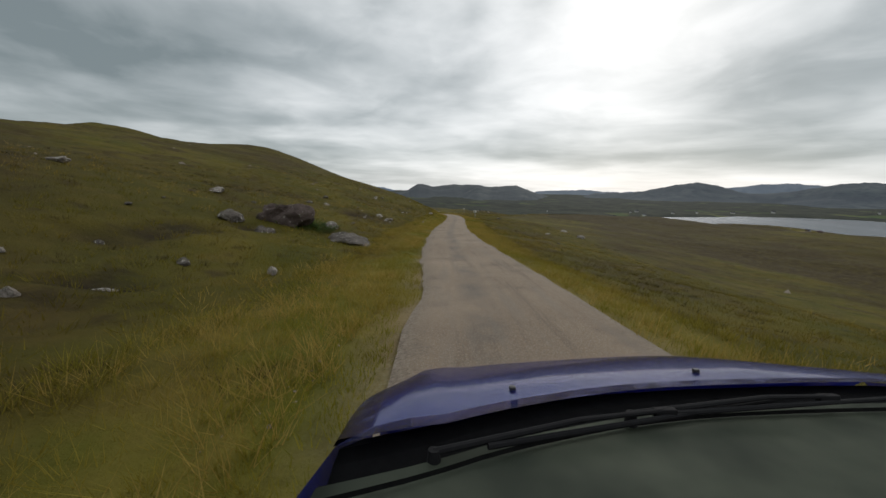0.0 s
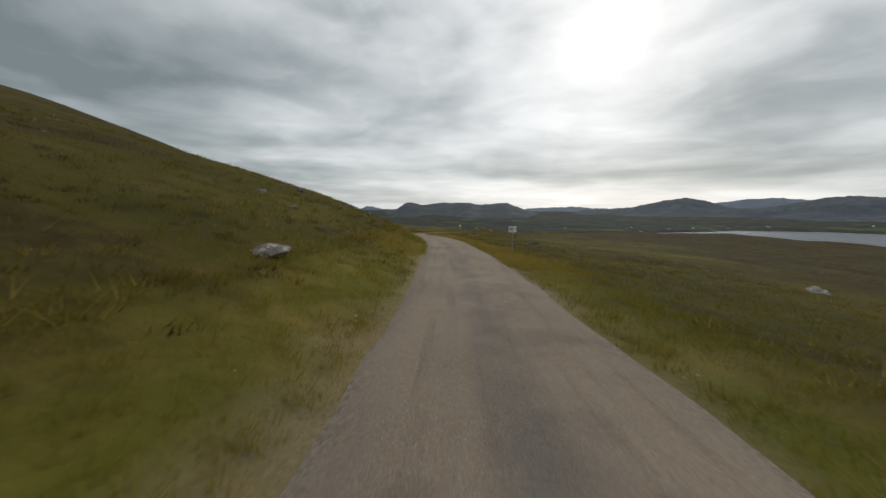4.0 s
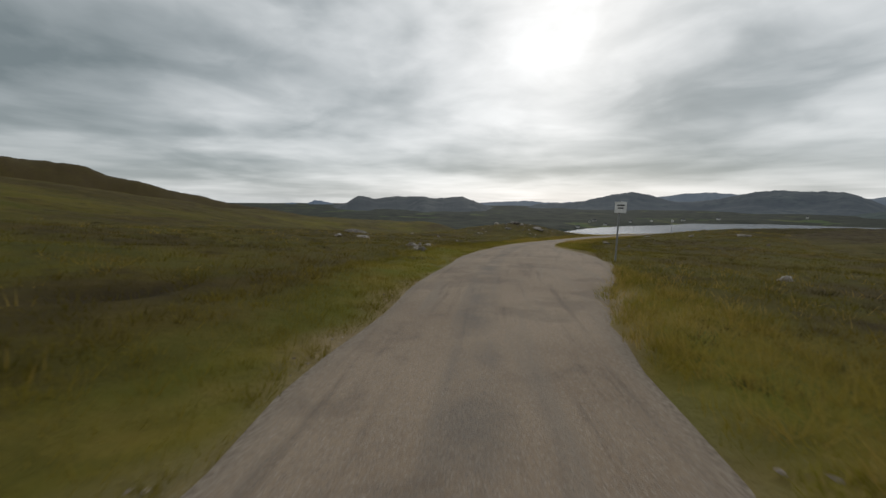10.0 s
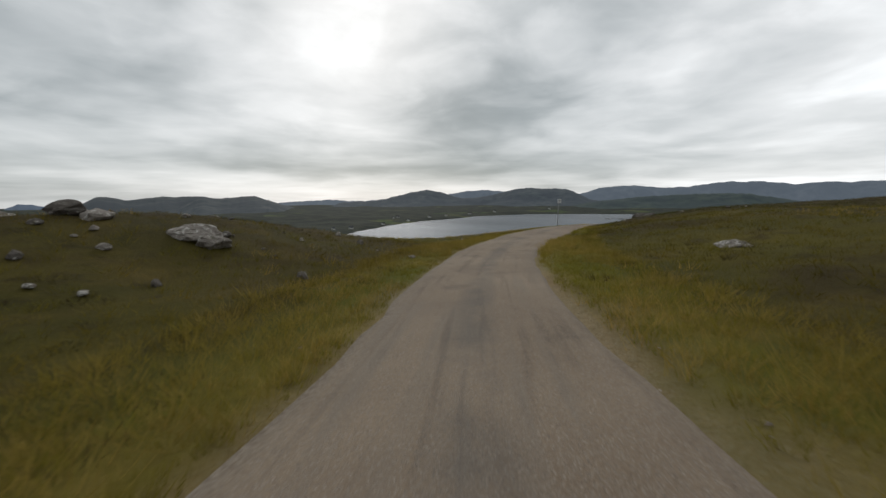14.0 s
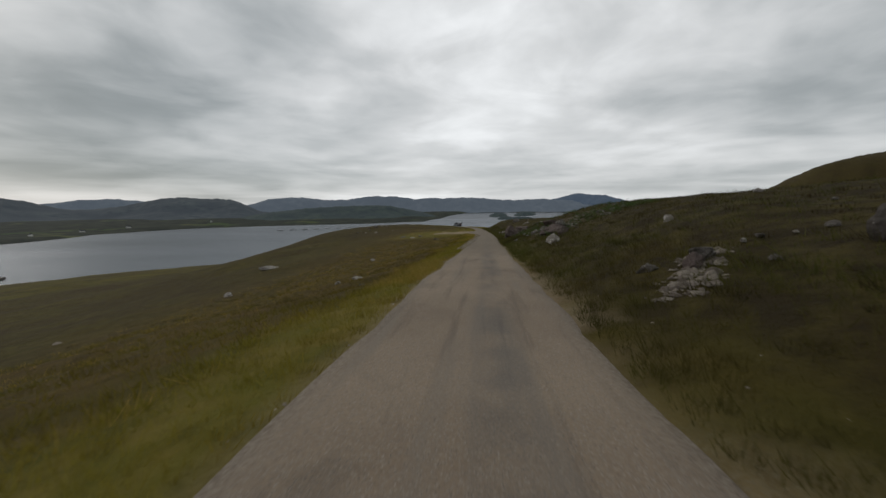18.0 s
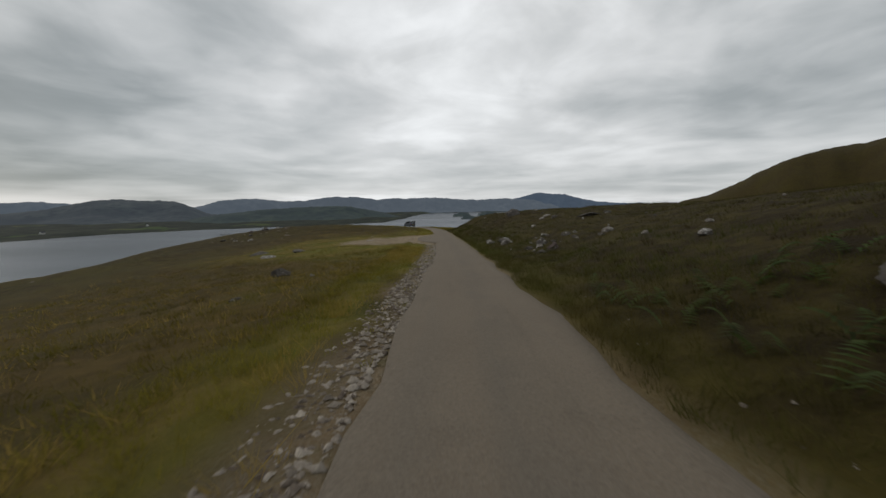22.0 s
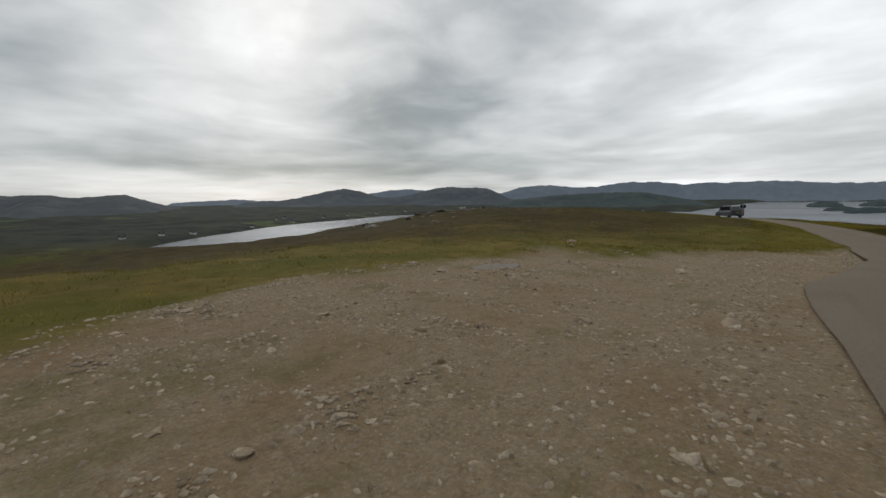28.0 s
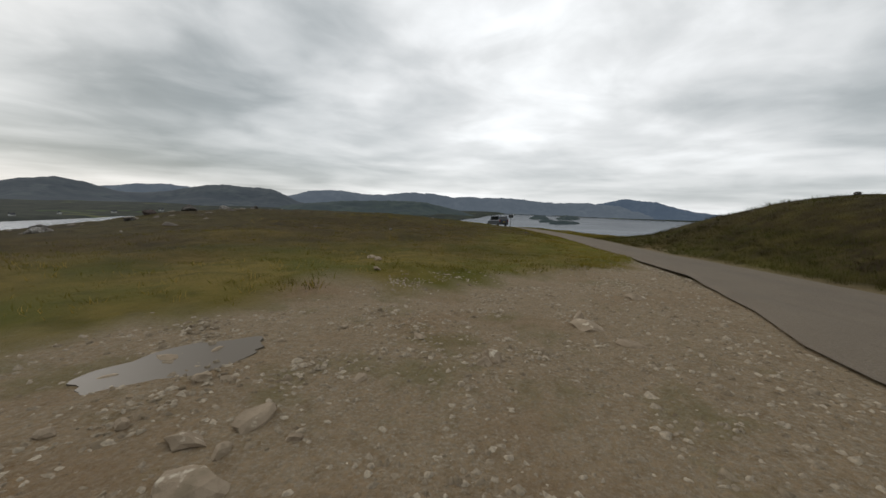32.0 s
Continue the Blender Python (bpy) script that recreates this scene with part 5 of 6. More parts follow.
rng = np.random.RandomState(12)
px, py = rng.uniform(159, 191, 130000), rng.uniform(230, 246, 130000)
keep = inside_distance(px, py, LAYBY) + 0.5 * fbm(px, py, 2) > rng.uniform(-0.6, 0.3, len(px))
px, py = px[keep], py[keep]
pz, pd = ground_height(px, py)[:2]
wide = np.interp(px, LINE[360:410, 0], [road_edges(j)[0] for j in range(360, 410)])
keep = pd > wide + 0.06
px, py = px[keep], py[keep]
pz = settle(px, py, pz[keep], pd[keep])[0]
scatter_pebbles("gravel", px, py, pz, 0.010 + 0.040 * rng.rand(len(px)) ** 2.2 + 0.035 * rng.rand(len(px)) * (rng.rand(len(px)) > 0.95), "loose brown and grey gravel covering the lay-by", 3)

# broken rock spilling down the bank above the road
slip = rng.rand(240)
sx = np.concatenate([rng.normal(102.0, 1.5, 420), rng.normal(106.5, 1.6, 260), 82.5 - 2.3 * slip + rng.normal(0, 0.20, 240)])
sy = np.concatenate([rng.normal(227.7, 0.75, 420), rng.normal(224.6, 0.9, 260), 229.0 + 1.8 * slip + rng.normal(0, 0.20, 240)])
scatter_pebbles("scree", sx, sy, ground_height(sx, sy)[0], 0.04 + 0.12 * rng.rand(len(sx)) ** 2, "scree of broken grey-brown rock on the bank above the road", 14, SCREE)
far_i = sorted(FAR_SPOTS)
scatter_pebbles("scattered_stones", np.array([spots[i][0] for i in far_i]), np.array([spots[i][1] for i in far_i]), spot_z[far_i], 0.12 + 0.30 * rng.rand(len(far_i)) ** 1.6, "pale stones scattered over the open moor", 15, SCREE)

# rubble along the broken edges of the road
count = 9000
k = rng.randint(6, len(LINE) - 70, count)
sgn = np.where(rng.rand(count) < 0.62, -1, 1)
u = sgn * (1.62 + np.abs(rng.randn(count)) * 0.28)
dense = (sgn < 0) & (LINE_S[k] > 312) & (LINE_S[k] < 374)
u = np.where(dense, -(1.62 + rng.rand(count) * 1.0), u)
ex, ey = LINE[k, 0] + RIGHT[k, 0] * u + TAN[k, 0] * rng.rand(count), LINE[k, 1] + RIGHT[k, 1] * u + TAN[k, 1] * rng.rand(count)
ez, ed = ground_height(ex, ey)[:2]
ez = settle(ex, ey, ez, ed)[0]
keep = ~((sgn > 0) & (np.abs(u) < 1.7 + np.array([bay_width(v) for v in LINE_S[k]])) & (np.array([bay_width(v) for v in LINE_S[k]]) > 0.1))
ex, ey, ez, dense = ex[keep], ey[keep], ez[keep], dense[keep]
count = len(ex)
scatter_pebbles("rubble", ex, ey, ez, np.where(dense, 0.014 + 0.05 * rng.rand(count) ** 2.8, 0.010 + 0.032 * rng.rand(count) ** 3), "grey stony rubble along the broken road edges", 5, RUBBLE)
n_drain = 11000
dk = rng.choice(np.nonzero((LINE_S > 314) & (LINE_S < 373))[0], n_drain)
du = -(1.55 + rng.rand(n_drain) ** 1.6 * 0.85)
ex, ey = LINE[dk, 0] + RIGHT[dk, 0] * du + TAN[dk, 0] * rng.rand(n_drain), LINE[dk, 1] + RIGHT[dk, 1] * du + TAN[dk, 1] * rng.rand(n_drain)
ez, ed = ground_height(ex, ey)[:2]
scatter_pebbles("stone_drain", ex, ey, settle(ex, ey, ez, ed)[0] + 0.05 * smooth(2.1, 1.7, -du), 0.014 + 0.060 * rng.rand(n_drain) ** 3.0, "band of broken stones filling the road edge", 8, RUBBLE)

# ---- grass and heather ----


def blade_material(name, low, high, tips, rough=0.7, wear=0.6):
    """Thin leaves that let some light through."""
    m = Mat(name, rough)
    c = m.mix(m.island(), low, high)
    c = m.mix(m.mul(m.noise(0.25, 4, 0.6, 0.42, 0.68), 0.7), c, tips)
    # tussocks stand between browner heath, in the same patches as the ground
    worn = tuple(0.28 * v for v in tips)
    c = m.mix(m.mul(m.noise(0.11, 6, 0.7, 0.50, 0.60), wear), c, worn)
    c = m.mix(m.mul(m.noise(0.9, 5, 0.65, 0.54, 0.66), wear), c, worn)
    m.color(c)
    glow = m.t.nodes.new("ShaderNodeBsdfTranslucent")
    m.link(c, glow.inputs["Color"])
    mix = m.t.nodes.new("ShaderNodeMixShader")
    mix.inputs[0].default_value = 0.42
    m.link(m.b.outputs[0], mix.inputs[1])
    m.link(glow.outputs[0], mix.inputs[2])
    m.link(mix.outputs[0], m.t.nodes["Material Output"].inputs["Surface"])
    return m.m


GRASS = blade_material("moor_grass", (0.113, 0.110, 0.012), (0.226, 0.192, 0.026), (0.260, 0.185, 0.036), wear=0.35)
STRAW = blade_material("dry_grass", (0.230, 0.158, 0.034), (0.385, 0.265, 0.078), (0.193, 0.158, 0.024), wear=0.2)
TUSSOCK = blade_material("moor_tussock", (0.083, 0.078, 0.010), (0.156, 0.128, 0.019), (0.171, 0.118, 0.026), wear=0.5)
BANK_GRASS = blade_material("bank_grass", (0.047, 0.056, 0.012), (0.098, 0.096, 0.022), (0.090, 0.062, 0.021))
HEATHER = blade_material("heather", (0.030, 0.023, 0.012), (0.066, 0.046, 0.022), (0.050, 0.048, 0.014), 0.9)


def scatter_blades(name, xs, ys, zs, tall, wide, per, mat, words, seed, spread=0.10, lean=0.55):
    """Tufts of leaning blades that taper to a tip."""
    rng = np.random.RandomState(seed)
    n = len(xs) * per
    X, Y, Z, H = (np.repeat(a, per) for a in (xs, ys, zs, tall))
    a = rng.uniform(0, 6.28, n)
    r = np.repeat(0.5 + 0.5 * rng.rand(len(xs)), per) * spread * np.sqrt(rng.rand(n))
    bx, by = X + r * np.cos(a), Y + r * np.sin(a)
    H = H * rng.uniform(0.45, 1.15, n)
    L = lean * H * rng.uniform(0.3, 1.5, n)
    ca, sa = np.cos(a + 0.8 * rng.randn(n)), np.sin(a + 0.8 * rng.randn(n))
    w = wide * rng.uniform(0.6, 1.3, n)
    t = rng.uniform(0, 6.28, n)
    lx, ly = np.cos(t) * w, np.sin(t) * w
    p = [np.stack([bx - lx, by - ly, Z - 0.04], 1), np.stack([bx + lx, by + ly, Z - 0.04], 1), np.stack([bx + ca * L, by + sa * L, Z + H], 1)]
    co = np.stack(p, 1).reshape(-1, 3)
    return joined(name, co, np.arange(3 * n).reshape(-1, 3), mat, words, "grass")


def beside(count, lo, hi, power, seed):
    """Points beside the road between two distances, off the tarmac and the lay-by."""
    rng = np.random.RandomState(seed)
    k = rng.randint(2, len(LINE) - 80, count)
    u = (lo + (hi - lo) * rng.rand(count) ** power) * rng.choice((-1, 1), count)
    o = rng.rand(count)
    x, y = LINE[k, 0] + RIGHT[k, 0] * u + TAN[k, 0] * o, LINE[k, 1] + RIGHT[k, 1] * u + TAN[k, 1] * o
    z, d, side = ground_height(x, y)
    half = np.array([road_edges(j) for j in range(len(LINE))])
    edge = np.where(u < 0, half[k, 0], half[k, 1]) + 0.12
    stony = (LINE_S[k] > 312) & (LINE_S[k] < 374) & (u < 0) & (np.abs(u) < 2.6)
    ok = (d > np.minimum(edge, 1.9)) & (np.abs(u) > edge) & (inside_distance(x, y, LAYBY) < rng.uniform(-0.9, 0.25, count)) & ~(stony & (rng.rand(count) < 0.93))
    return x[ok], y[ok], z[ok], d[ok]


rng = np.random.RandomState(41)


def on_bank(x, y, d):
    """Share of heather ground: the dark bank above the road on the way down."""
    k = np.array([int(np.argmin((LINE[::3, 0] - a) ** 2 + (LINE[::3, 1] - b) ** 2)) * 3 for a, b in zip(x, y)])
    u = (x - LINE[k, 0]) * RIGHT[k, 0] + (y - LINE[k, 1]) * RIGHT[k, 1]
    return (u > 1.0) & (x > 60) & (x < 210)


def near_layby(x, y):
    return (x > 156) & (y > 231)


x, y, z, d = beside(70000, 1.25, 4.6, 1.3, 21)
bank = on_bank(x, y, d)
scatter_blades("bank_grass", x[bank], y[bank], z[bank], 0.08 + 0.16 * rng.rand(bank.sum()), 0.0048, 16, BANK_GRASS, "dark green grass on the bank above the road", 31, 0.20, 0.9)
x, y, z, d = x[~bank], y[~bank], z[~bank], d[~bank]
short = np.where(near_layby(x, y), 0.5, 1.0)
scatter_blades("verge_grass", x, y, z, short * (0.07 + 0.15 * rng.rand(len(x)) * smooth(1.6, 2.6, d)), 0.0055, 15, GRASS, "long green verge grass beside the road", 22, 0.20, 0.9)
x, y, z, d = beside(36000, 1.8, 4.6, 1.1, 23)
band = (x > 2.6) & (y > 70) & (y < 165)
patch = ((fbm(x, y, 7, 3) > 0.0) | band) & ~near_layby(x, y) & ~on_bank(x, y, d)
scatter_blades("dry_grass", x[patch], y[patch], z[patch], 0.16 + 0.20 * rng.rand(patch.sum()), 0.0045, 13, STRAW, "tall straw-coloured grass on the verges", 24, 0.20, 1.0)
x, y, z, d = beside(70000, 4.0, 24, 1.5, 25)
bank = on_bank(x, y, d)
scatter_blades("bank_tussocks", x[bank], y[bank], z[bank], 0.08 + 0.14 * rng.rand(bank.sum()), 0.007, 12, BANK_GRASS, "dark green tussocks on the heather bank", 32, 0.34, 1.1)
x, y, z, d = x[~bank], y[~bank], z[~bank], d[~bank]
short = np.where(near_layby(x, y), 0.5, 1.0)
scatter_blades("moor_grass", x, y, z, short * (0.08 + 0.14 * rng.rand(len(x))), 0.010, 13, TUSSOCK, "tussocks of green moor grass", 26, 0.34, 1.1)
x, y, z, d = beside(22000, 4.0, 26, 1.3, 27)
patch = ((fbm(x, y, 11, 3) > 0.1) | ((x > 60) & (x < 168) & (fbm(x, y, 5, 2) > -0.2))) & ~on_bank(x, y, d)
short = np.where(near_layby(x, y), 0.5, 1.0)[patch]
scatter_blades("moor_straw", x[patch], y[patch], z[patch], short * (0.12 + 0.16 * rng.rand(patch.sum())), 0.009, 9, STRAW, "tussocks of dry yellow moor grass", 28, 0.30, 1.2)
x, y, z, d = beside(17000, 2.6, 28, 1.3, 29)
bank = on_bank(x, y, d)
patch = ((fbm(x, y, 9, 3) < -0.3) | bank | ((x < 0) & (y < 140) & (fbm(x, y, 3, 2) < -0.45))) & ~near_layby(x, y)
scatter_blades("heather", x[patch], y[patch], z[patch], 0.05 + 0.10 * rng.rand(patch.sum()), 0.008, 34, HEATHER, "dark brown clumps of heather", 30, 0.36, 1.1)


# ---- bracken ----
BRACKEN = blade_material("bracken_fern", (0.026, 0.055, 0.010), (0.060, 0.095, 0.020), (0.070, 0.075, 0.022))


def scatter_bracken(xs, ys, zs, words, seed):
    """Arching fronds, each a stem with pairs of narrow leaflets."""
    rng = np.random.RandomState(seed)
    n, pairs = len(xs), 9
    turn = rng.uniform(0, 6.28, n)
    size = rng.uniform(0.35, 0.75, n)
    tris = []
    for j in range(pairs):
        f = (j + 1.5) / (pairs + 1.5)
        out, up = size * 0.75 * f, size * (1.15 * f - 0.72 * f * f)
        reach = size * 0.30 * (1 - f) + 0.015
        cx, cy = np.cos(turn), np.sin(turn)
        mx, my, mz = xs + cx * out, ys + cy * out, zs + up
        for side in (-1, 1):
            tip = np.stack([mx - side * cy * reach + cx * reach * 0.45, my + side * cx * reach + cy * reach * 0.45, mz - reach * 0.25], 1)
            root = np.stack([mx - cx * 0.025, my - cy * 0.025, mz], 1)
            fore = np.stack([mx + cx * 0.03, my + cy * 0.03, mz + 0.006], 1)
            tris.append(np.stack([root, fore, tip], 1))
    foot = np.stack([xs, ys, zs - 0.03], 1)
    foot2 = np.stack([xs + 0.012, ys + 0.008, zs - 0.03], 1)
    head = np.stack([xs + np.cos(turn) * size * 0.75, ys + np.sin(turn) * size * 0.75, zs + size * 0.43], 1)
    tris.append(np.stack([foot, foot2, head], 1))
    co = np.concatenate(tris).reshape(-1, 3)
    return joined("bracken", co, np.arange(len(co)).reshape(-1, 3), BRACKEN, words, "fern")


rng = np.random.RandomState(51)
fx = np.concatenate([rng.normal(-7.6, 0.9, 260), rng.uniform(97, 133, 2600)])
fy = np.concatenate([rng.normal(21.6, 0.8, 260), rng.uniform(218, 229.4, 2600)])
keep = (fbm(fx, fy, 3.5, 3) > -0.05) | (fx < 0)
fx, fy = fx[keep], fy[keep]
scatter_bracken(fx, fy, ground_height(fx, fy)[0], "green bracken fronds among boulders on the banks", 52)

# ---- vehicles ----


def paint_material(name, col, rough=0.28):
    m = Mat(name, rough, 0.45)
    m.color(m.mix(m.noise(6, 4, 0.6, 0.35, 0.8), col, tuple(v * 0.75 + 0.015 for v in col)))
    m.b.inputs["Coat Weight"].default_value = 0.7
    m.b.inputs["Coat Roughness"].default_value = 0.06
    return m.m


def plain_material(name, col, rough, metal=0.0):
    m = Mat(name, rough, metal)
    m.color(m.mix(m.noise(25, 4, 0.6), col, tuple(v * 0.7 for v in col)))
    return m.m


NAVY = paint_material("navy_paint", (0.020, 0.032, 0.270), 0.20)
SLATE = paint_material("slate_blue_paint", (0.030, 0.040, 0.062), 0.35)
MAROON = paint_material("maroon_paint", (0.060, 0.018, 0.014), 0.4)
BLACK = plain_material("black_plastic", (0.014, 0.014, 0.015), 0.55)
WIPER = plain_material("matt_black_trim", (0.012, 0.012, 0.013), 0.75)
RUBBER = plain_material("tyre_rubber", (0.018, 0.018, 0.018), 0.85)
ALLOY = plain_material("wheel_alloy", (0.35, 0.35, 0.36), 0.35, 0.9)
TINTED = plain_material("tinted_glass", (0.010, 0.012, 0.014), 0.06)
REDLAMP = plain_material("red_lamp", (0.30, 0.012, 0.010), 0.2)
WHITELAMP = plain_material("clear_lamp", (0.55, 0.55, 0.53), 0.15)
YELLOW = plain_material("yellow_plate", (0.60, 0.42, 0.04), 0.5)
STEEL = plain_material("galvanised_steel", (0.30, 0.31, 0.32), 0.5, 0.7)
SIGNWHITE = plain_material("sign_white", (0.66, 0.67, 0.67), 0.4)
SIGNBLACK = plain_material("sign_black", (0.02, 0.02, 0.022), 0.5)


def section(half, low, high, y, round_r=0.12, n=5):
    """A rounded upright cross-section of a body, at y along its length."""
    pts = []
    for cx, cz, a0 in ((half - round_r, low + round_r, -90), (half - round_r, high - round_r, 0), (-half + round_r, high - round_r, 90), (-half + round_r, low + round_r, 180)):
        for k in range(n):
            a = radians(a0 + 90 * k / (n - 1))
            pts.append((cx + round_r * math.cos(a), y, cz + round_r * math.sin(a)))
    return pts


def build_wheel(parent, x, y, r, width):
    hub = new("wheel")
    hub.empty_display_size = 0.1
    hub.parent = parent
    hub.location = (x, y, r)
    bm = bmesh.new()
    prof = [(r * 0.66, -width / 2), (r * 0.92, -width / 2), (r, -width * 0.32), (r, width * 0.32), (r * 0.92, width / 2), (r * 0.66, width / 2)]
    rings = [[(w, rr * math.cos(t), rr * math.sin(t)) for rr, w in prof] for t in (2 * math.pi * k / 22 for k in range(22))]
    loft(bm, rings + [rings[0]], closed=True, caps=False)
    bmesh.ops.remove_doubles(bm, verts=bm.verts, dist=1e-4)
    part("tyre", bm, RUBBER, hub)
    bm = bmesh.new()
    tube(bm, (-width * 0.36, 0, 0), (width * 0.36, 0, 0), r * 0.67, seg=20)
    for k in range(5):
        a = 2 * math.pi * k / 5
        for s in (-1, 1):
            tube(bm, (s * width * 0.38, 0, 0), (s * width * 0.38, r * 0.62 * math.cos(a), r * 0.62 * math.sin(a)), r * 0.09, r * 0.06, 6)
    part("rim", bm, ALLOY, hub)
    return hub


def build_vehicle(name, paint_mat, length, half, sill, belt, roof, bonnet, rear_lean, words, plates, rails):
    """A closed car standing on its wheels: origin on the ground under its middle, nose along +y."""
    root = new(name)
    tagged(root, words, "car")
    back, nose = -length / 2, length / 2
    bm = bmesh.new()
    rows = [(back, 0.90, 0.34), (back + 0.06, 0.98, 0.30), (back + 0.5, 1.0, sill), (0, 1.0, sill), (nose - 0.9, 0.99, sill), (nose - 0.25, 0.94, 0.28), (nose, 0.80, 0.36)]
    tops = [belt - 0.06, belt, belt, belt, bonnet + 0.06, bonnet - 0.06, bonnet - 0.28]
    loft(bm, [section(half * w, lo, hi, y, 0.14) for (y, w, lo), hi in zip(rows, tops)])
    part("body", bm, paint_mat, root)
    bm = bmesh.new()
    top = [(back + 0.02, 0.95, belt - 0.05, belt + 0.03), (back + rear_lean, 0.90, belt - 0.05, roof - 0.05), (back + rear_lean + 0.35, 0.88, belt - 0.05, roof), (0.25, 0.88, belt - 0.05, roof - 0.01), (0.75, 0.90, belt - 0.05, roof - 0.16), (nose - 0.95, 0.95, belt - 0.05, belt + 0.02)]
    loft(bm, [section(half * w, lo, hi, y, 0.07 if hi - lo > 0.2 else 0.03) for y, w, lo, hi in top])
    part("cabin", bm, paint_mat, root)
    # panes: rear window, side windows, windscreen
    bm = bmesh.new()
    z0, z1 = belt + 0.08, roof - 0.14
    lean = lambda z: back + 0.02 + rear_lean * (z - belt) / (roof - belt) - 0.015
    loft(bm, [[(x, lean(z) + dy, z) for x, z in ((-half * 0.74, z0), (half * 0.74, z0), (half * 0.68, z1), (-half * 0.68, z1))] for dy in (-0.012, 0.02)])
    part("rear_window", bm, TINTED, root, "dark tinted rear window")
    for s in (-1, 1):
        for y0, y1 in ((back + rear_lean + 0.15, back + rear_lean + 0.95), (back + rear_lean + 1.02, -0.05), (0.02, 0.72)):
            bm = bmesh.new()
            loft(bm, [[(s * half * k, y, z) for y, z in ((y0, z0), (y1, z0), (y1 - 0.02, z1 + 0.03), (y0, z1 + 0.03))] for k in (0.86, 0.925)])
            part("side_window", bm, TINTED, root)
        bm = bmesh.new()
        box(bm, (s * half * 0.98 - 0.10, 0.62, belt - 0.02), (s * half * 0.98 + 0.10 + s * 0.12, 0.74, belt + 0.16), 0.04)
        part("door_mirror", bm, paint_mat, root)
        bm = bmesh.new()
        box(bm, (s * half * 0.86 - 0.07, back - 0.02, 0.78), (s * half * 0.86 + 0.07, back + 0.12, belt + 0.10), 0.03)
        part("tail_light", bm, REDLAMP, root, "red tail light")
        bm = bmesh.new()
        box(bm, (s * half * 0.72 - 0.14, nose - 0.16, 0.60), (s * half * 0.72 + 0.14, nose - 0.04, 0.74), 0.04)
        part("headlight", bm, WHITELAMP, root, "clear headlight")
        if rails:
            bm = bmesh.new()
            tube(bm, (s * half * 0.76, back + rear_lean + 0.2, roof + 0.05), (s * half * 0.76, 0.2, roof + 0.05), 0.02, seg=8)
            for y in (back + rear_lean + 0.25, -0.5, 0.15):
                tube(bm, (s * half * 0.76, y, roof - 0.06), (s * half * 0.76, y, roof + 0.05), 0.02, seg=6)
            part("roof_rail", bm, BLACK, root, "black roof rail")
        for y in (back + 0.85, nose - 0.85):
            build_wheel(root, s * (half - 0.10), y, 0.31, 0.20)
    bm = bmesh.new()
    loft(bm, [[(x, y0 - (0.35 * dz), z + dz) for x, y0, z in ((-half * 0.78, nose - 0.98, belt + 0.04), (half * 0.78, nose - 0.98, belt + 0.04), (half * 0.70, 0.80, roof - 0.2), (-half * 0.70, 0.80, roof - 0.2))] for dz in (0.0, 0.03)])
    part("windscreen", bm, TINTED, root)
    bm = bmesh.new()
    box(bm, (-half * 0.95, back - 0.05, 0.36), (half * 0.95, back + 0.12, 0.58), 0.05)
    part("rear_bumper", bm, BLACK, root, "black plastic rear bumper")
    bm = bmesh.new()
    box(bm, (-half * 0.9, nose - 0.10, 0.34), (half * 0.9, nose + 0.04, 0.56), 0.05)
    part("front_bumper", bm, BLACK, root)
    plate = new("number_plate")
    plate.parent = root
    bm = bmesh.new()
    box(bm, (-0.26, back - 0.062, 0.70), (0.26, back - 0.03, 0.81), 0.006)
    part("plate_panel", bm, YELLOW if plates else SIGNWHITE, plate)
    bm = bmesh.new()
    for k in range(7):
        box(bm, (-0.22 + k * 0.065, back - 0.066, 0.72), (-0.18 + k * 0.065, back - 0.060, 0.79))
    part("plate_bars", bm, SIGNBLACK, plate)
    return root


def stand(ob, x, y, k_offset=0.0):
    """Stand a vehicle on the road by the nearest point of the middle line."""
    k = int(np.argmin((LINE[:, 0] - x) ** 2 + (LINE[:, 1] - y) ** 2))
    t = LINE[k + 2] - LINE[k - 2]
    yaw, pitch = math.degrees(math.atan2(-t[0], t[1])), math.degrees(math.atan2(t[2], math.hypot(t[0], t[1])))
    z = LINE[k, 2] + 0.015
    ob.matrix_world = pose(x, y, z, pitch, 0, yaw)
    return ob


stand(build_vehicle("people_carrier", SLATE, 4.35, 0.90, 0.30, 1.06, 1.78, 1.02, 0.32, "slate-blue people carrier with roof rails on the narrow road", True, True), 238.0, 240.5)
stand(build_vehicle("estate_car", MAROON, 4.2, 0.86, 0.27, 0.96, 1.50, 0.92, 0.5, "dark maroon car far ahead on the bending road", True, False), 262.0, 256.0)

# ---- open front of the car that the drive begins in, standing at its start ----
OWN = pose(0.033, -0.151, -1.542, -5.58, -1.23, 0.01)


def arc(pts, n):
    """Even points on a smooth curve through a few given ones."""
    p, _ = densify(pts, 0.01)
    idx = np.linspace(0, len(p) - 1, n).astype(int)
    return p[idx]


